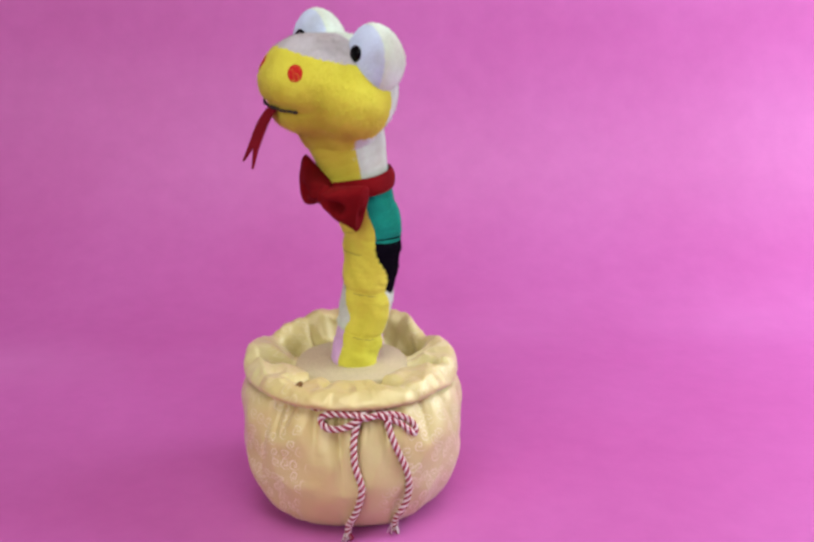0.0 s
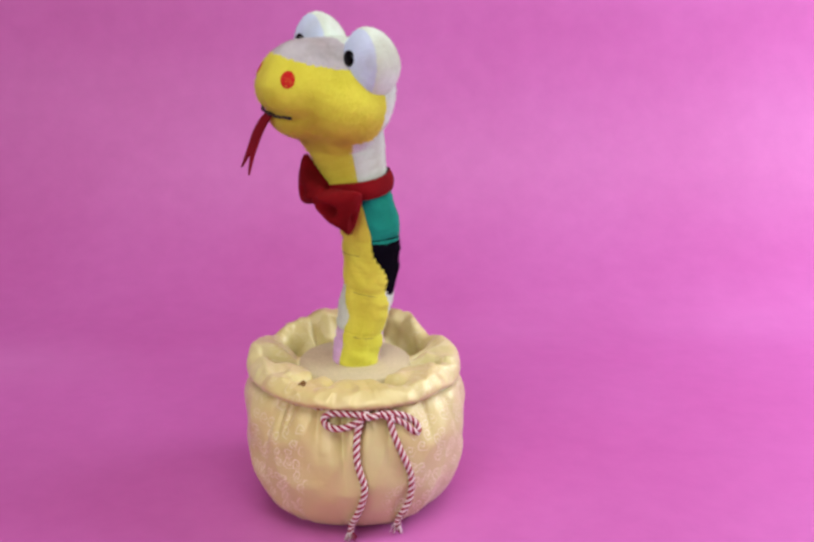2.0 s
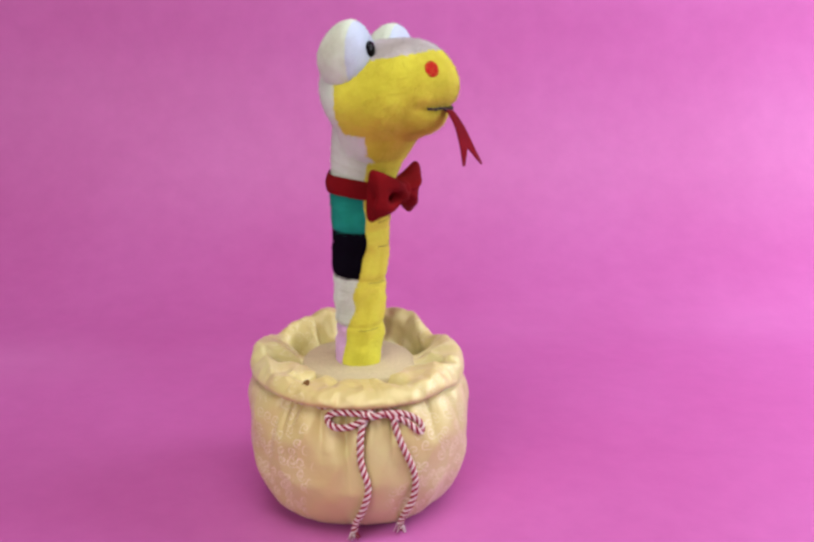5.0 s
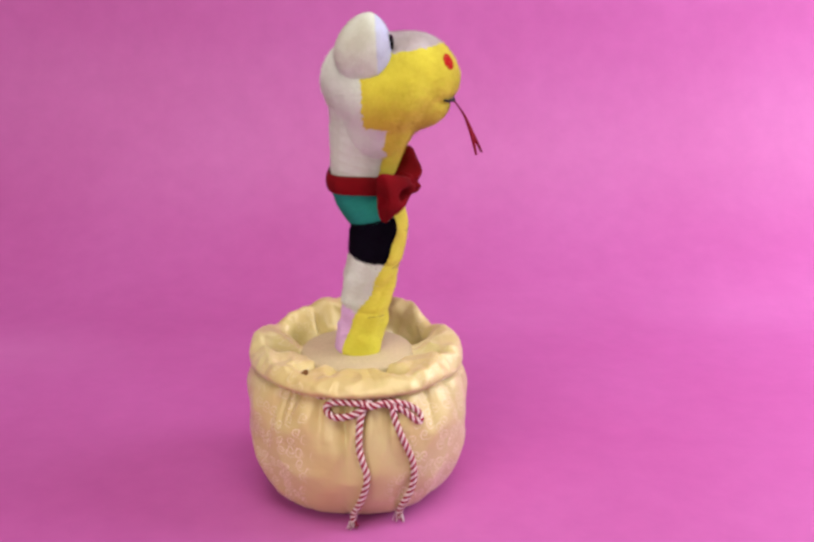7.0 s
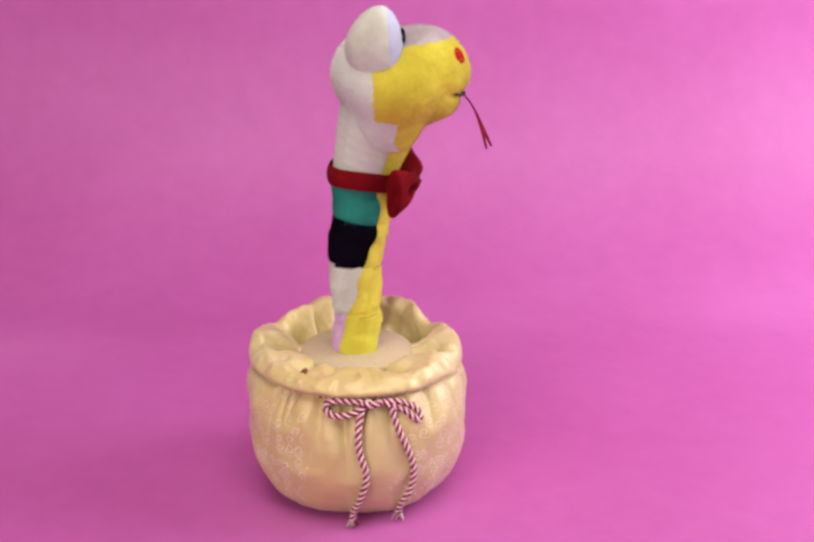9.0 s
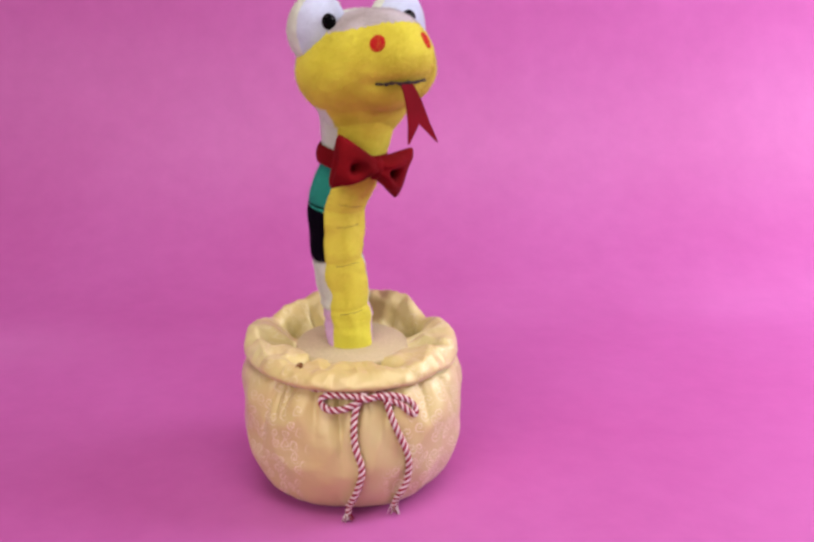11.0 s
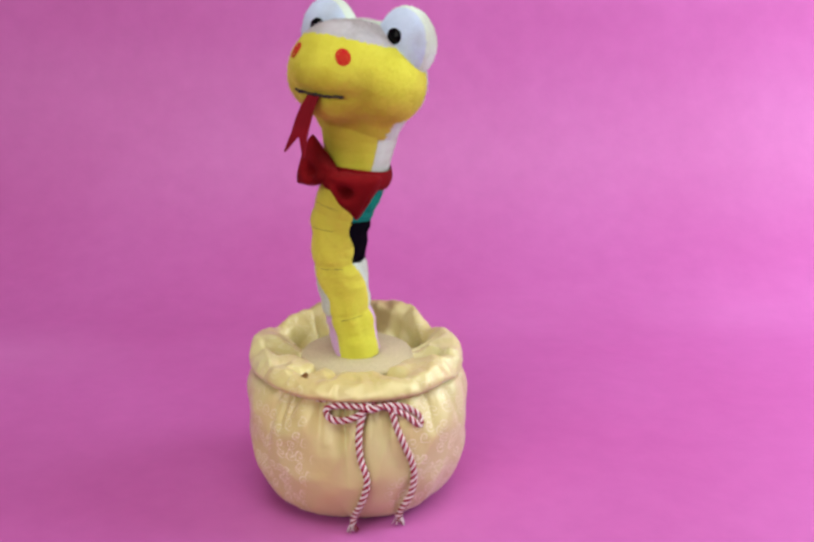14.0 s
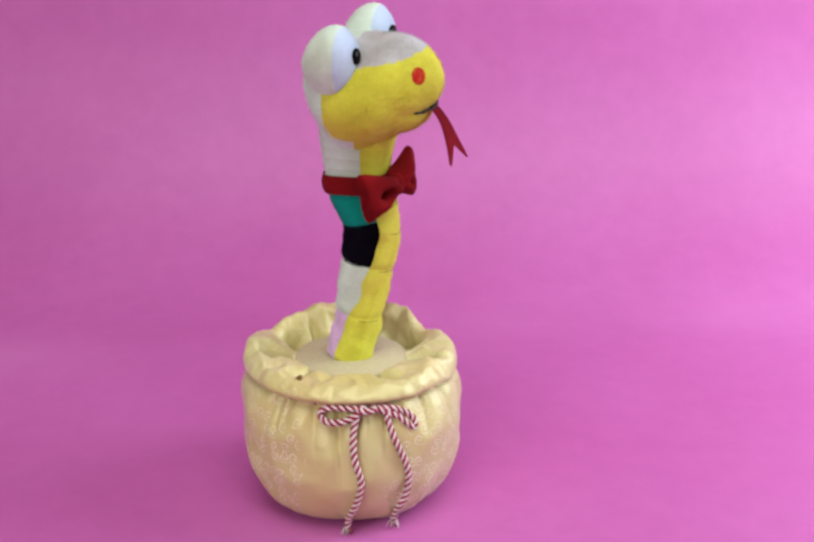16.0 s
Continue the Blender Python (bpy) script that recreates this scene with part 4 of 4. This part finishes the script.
    step(12.5, (-0.0083, 0.3194, -23.2, 0.5, 3.2), (-0.0005, 0.1125, 0.0067, 0.1393, 0.0136, 0.1764, 0.0162, 0.2085, 0.0118, 0.2282, 0.0022, 0.2495, -0.0058, 0.2668))
    step(13, (0.0090, 0.3230, -28.7, -4.3, 3.6), (0.0011, 0.1125, -0.0035, 0.1426, -0.0076, 0.1837, -0.0075, 0.2117, -0.0046, 0.2274, 0.0037, 0.2469, 0.0088, 0.2660))
    step(13.5, (-0.0175, 0.3163, -36.2, -0.4, 3.7), (-0.0002, 0.1125, 0.0051, 0.1426, 0.0101, 0.1756, 0.0105, 0.2117, 0.0069, 0.2294, 0.0006, 0.2469, -0.0085, 0.2660))
    step(14, (0.0054, 0.3225, -32.5, -5.0, 3.4), (0.0007, 0.1125, -0.0059, 0.1439, -0.0119, 0.1808, -0.0114, 0.2089, -0.0072, 0.2286, 0.0007, 0.2480, 0.0047, 0.2672))
    step(14.5, (0.0066, 0.3236, -31.8, -5.2, 2.9), (-0.0002, 0.1125, -0.0044, 0.1397, -0.0111, 0.1808, -0.0114, 0.2089, -0.0076, 0.2267, 0.0018, 0.2480, 0.0073, 0.2690))
    step(15, (0.0012, 0.3149, 28.5, 2.7, -3.8), (-0.0013, 0.1125, 0.0059, 0.1451, 0.0136, 0.1739, 0.0165, 0.2022, 0.0144, 0.2220, 0.0063, 0.2434, 0.0008, 0.2607))
    step(15.5, (0.0115, 0.3232, 45.4, -5.6, -1.3), (-0.0014, 0.1125, -0.0048, 0.1464, -0.0101, 0.1752, -0.0114, 0.2113, -0.0080, 0.2291, 0.0026, 0.2523, 0.0047, 0.2733))
    step(16, (0.0110, 0.3161, 68.1, 0.0, -8.9), (-0.0008, 0.1125, 0.0064, 0.1456, 0.0119, 0.1825, 0.0171, 0.2066, 0.0150, 0.2244, 0.0069, 0.2439, 0.0016, 0.2650))
    # dance end
    rows = {}
    for t, head_pose, spine in STEPS:
        for ob, m in body_poses(t, head_pose, spine):
            rows.setdefault(ob, []).append((t, m))
    for ob, keyed in rows.items():
        walk(ob, keyed)


motions()
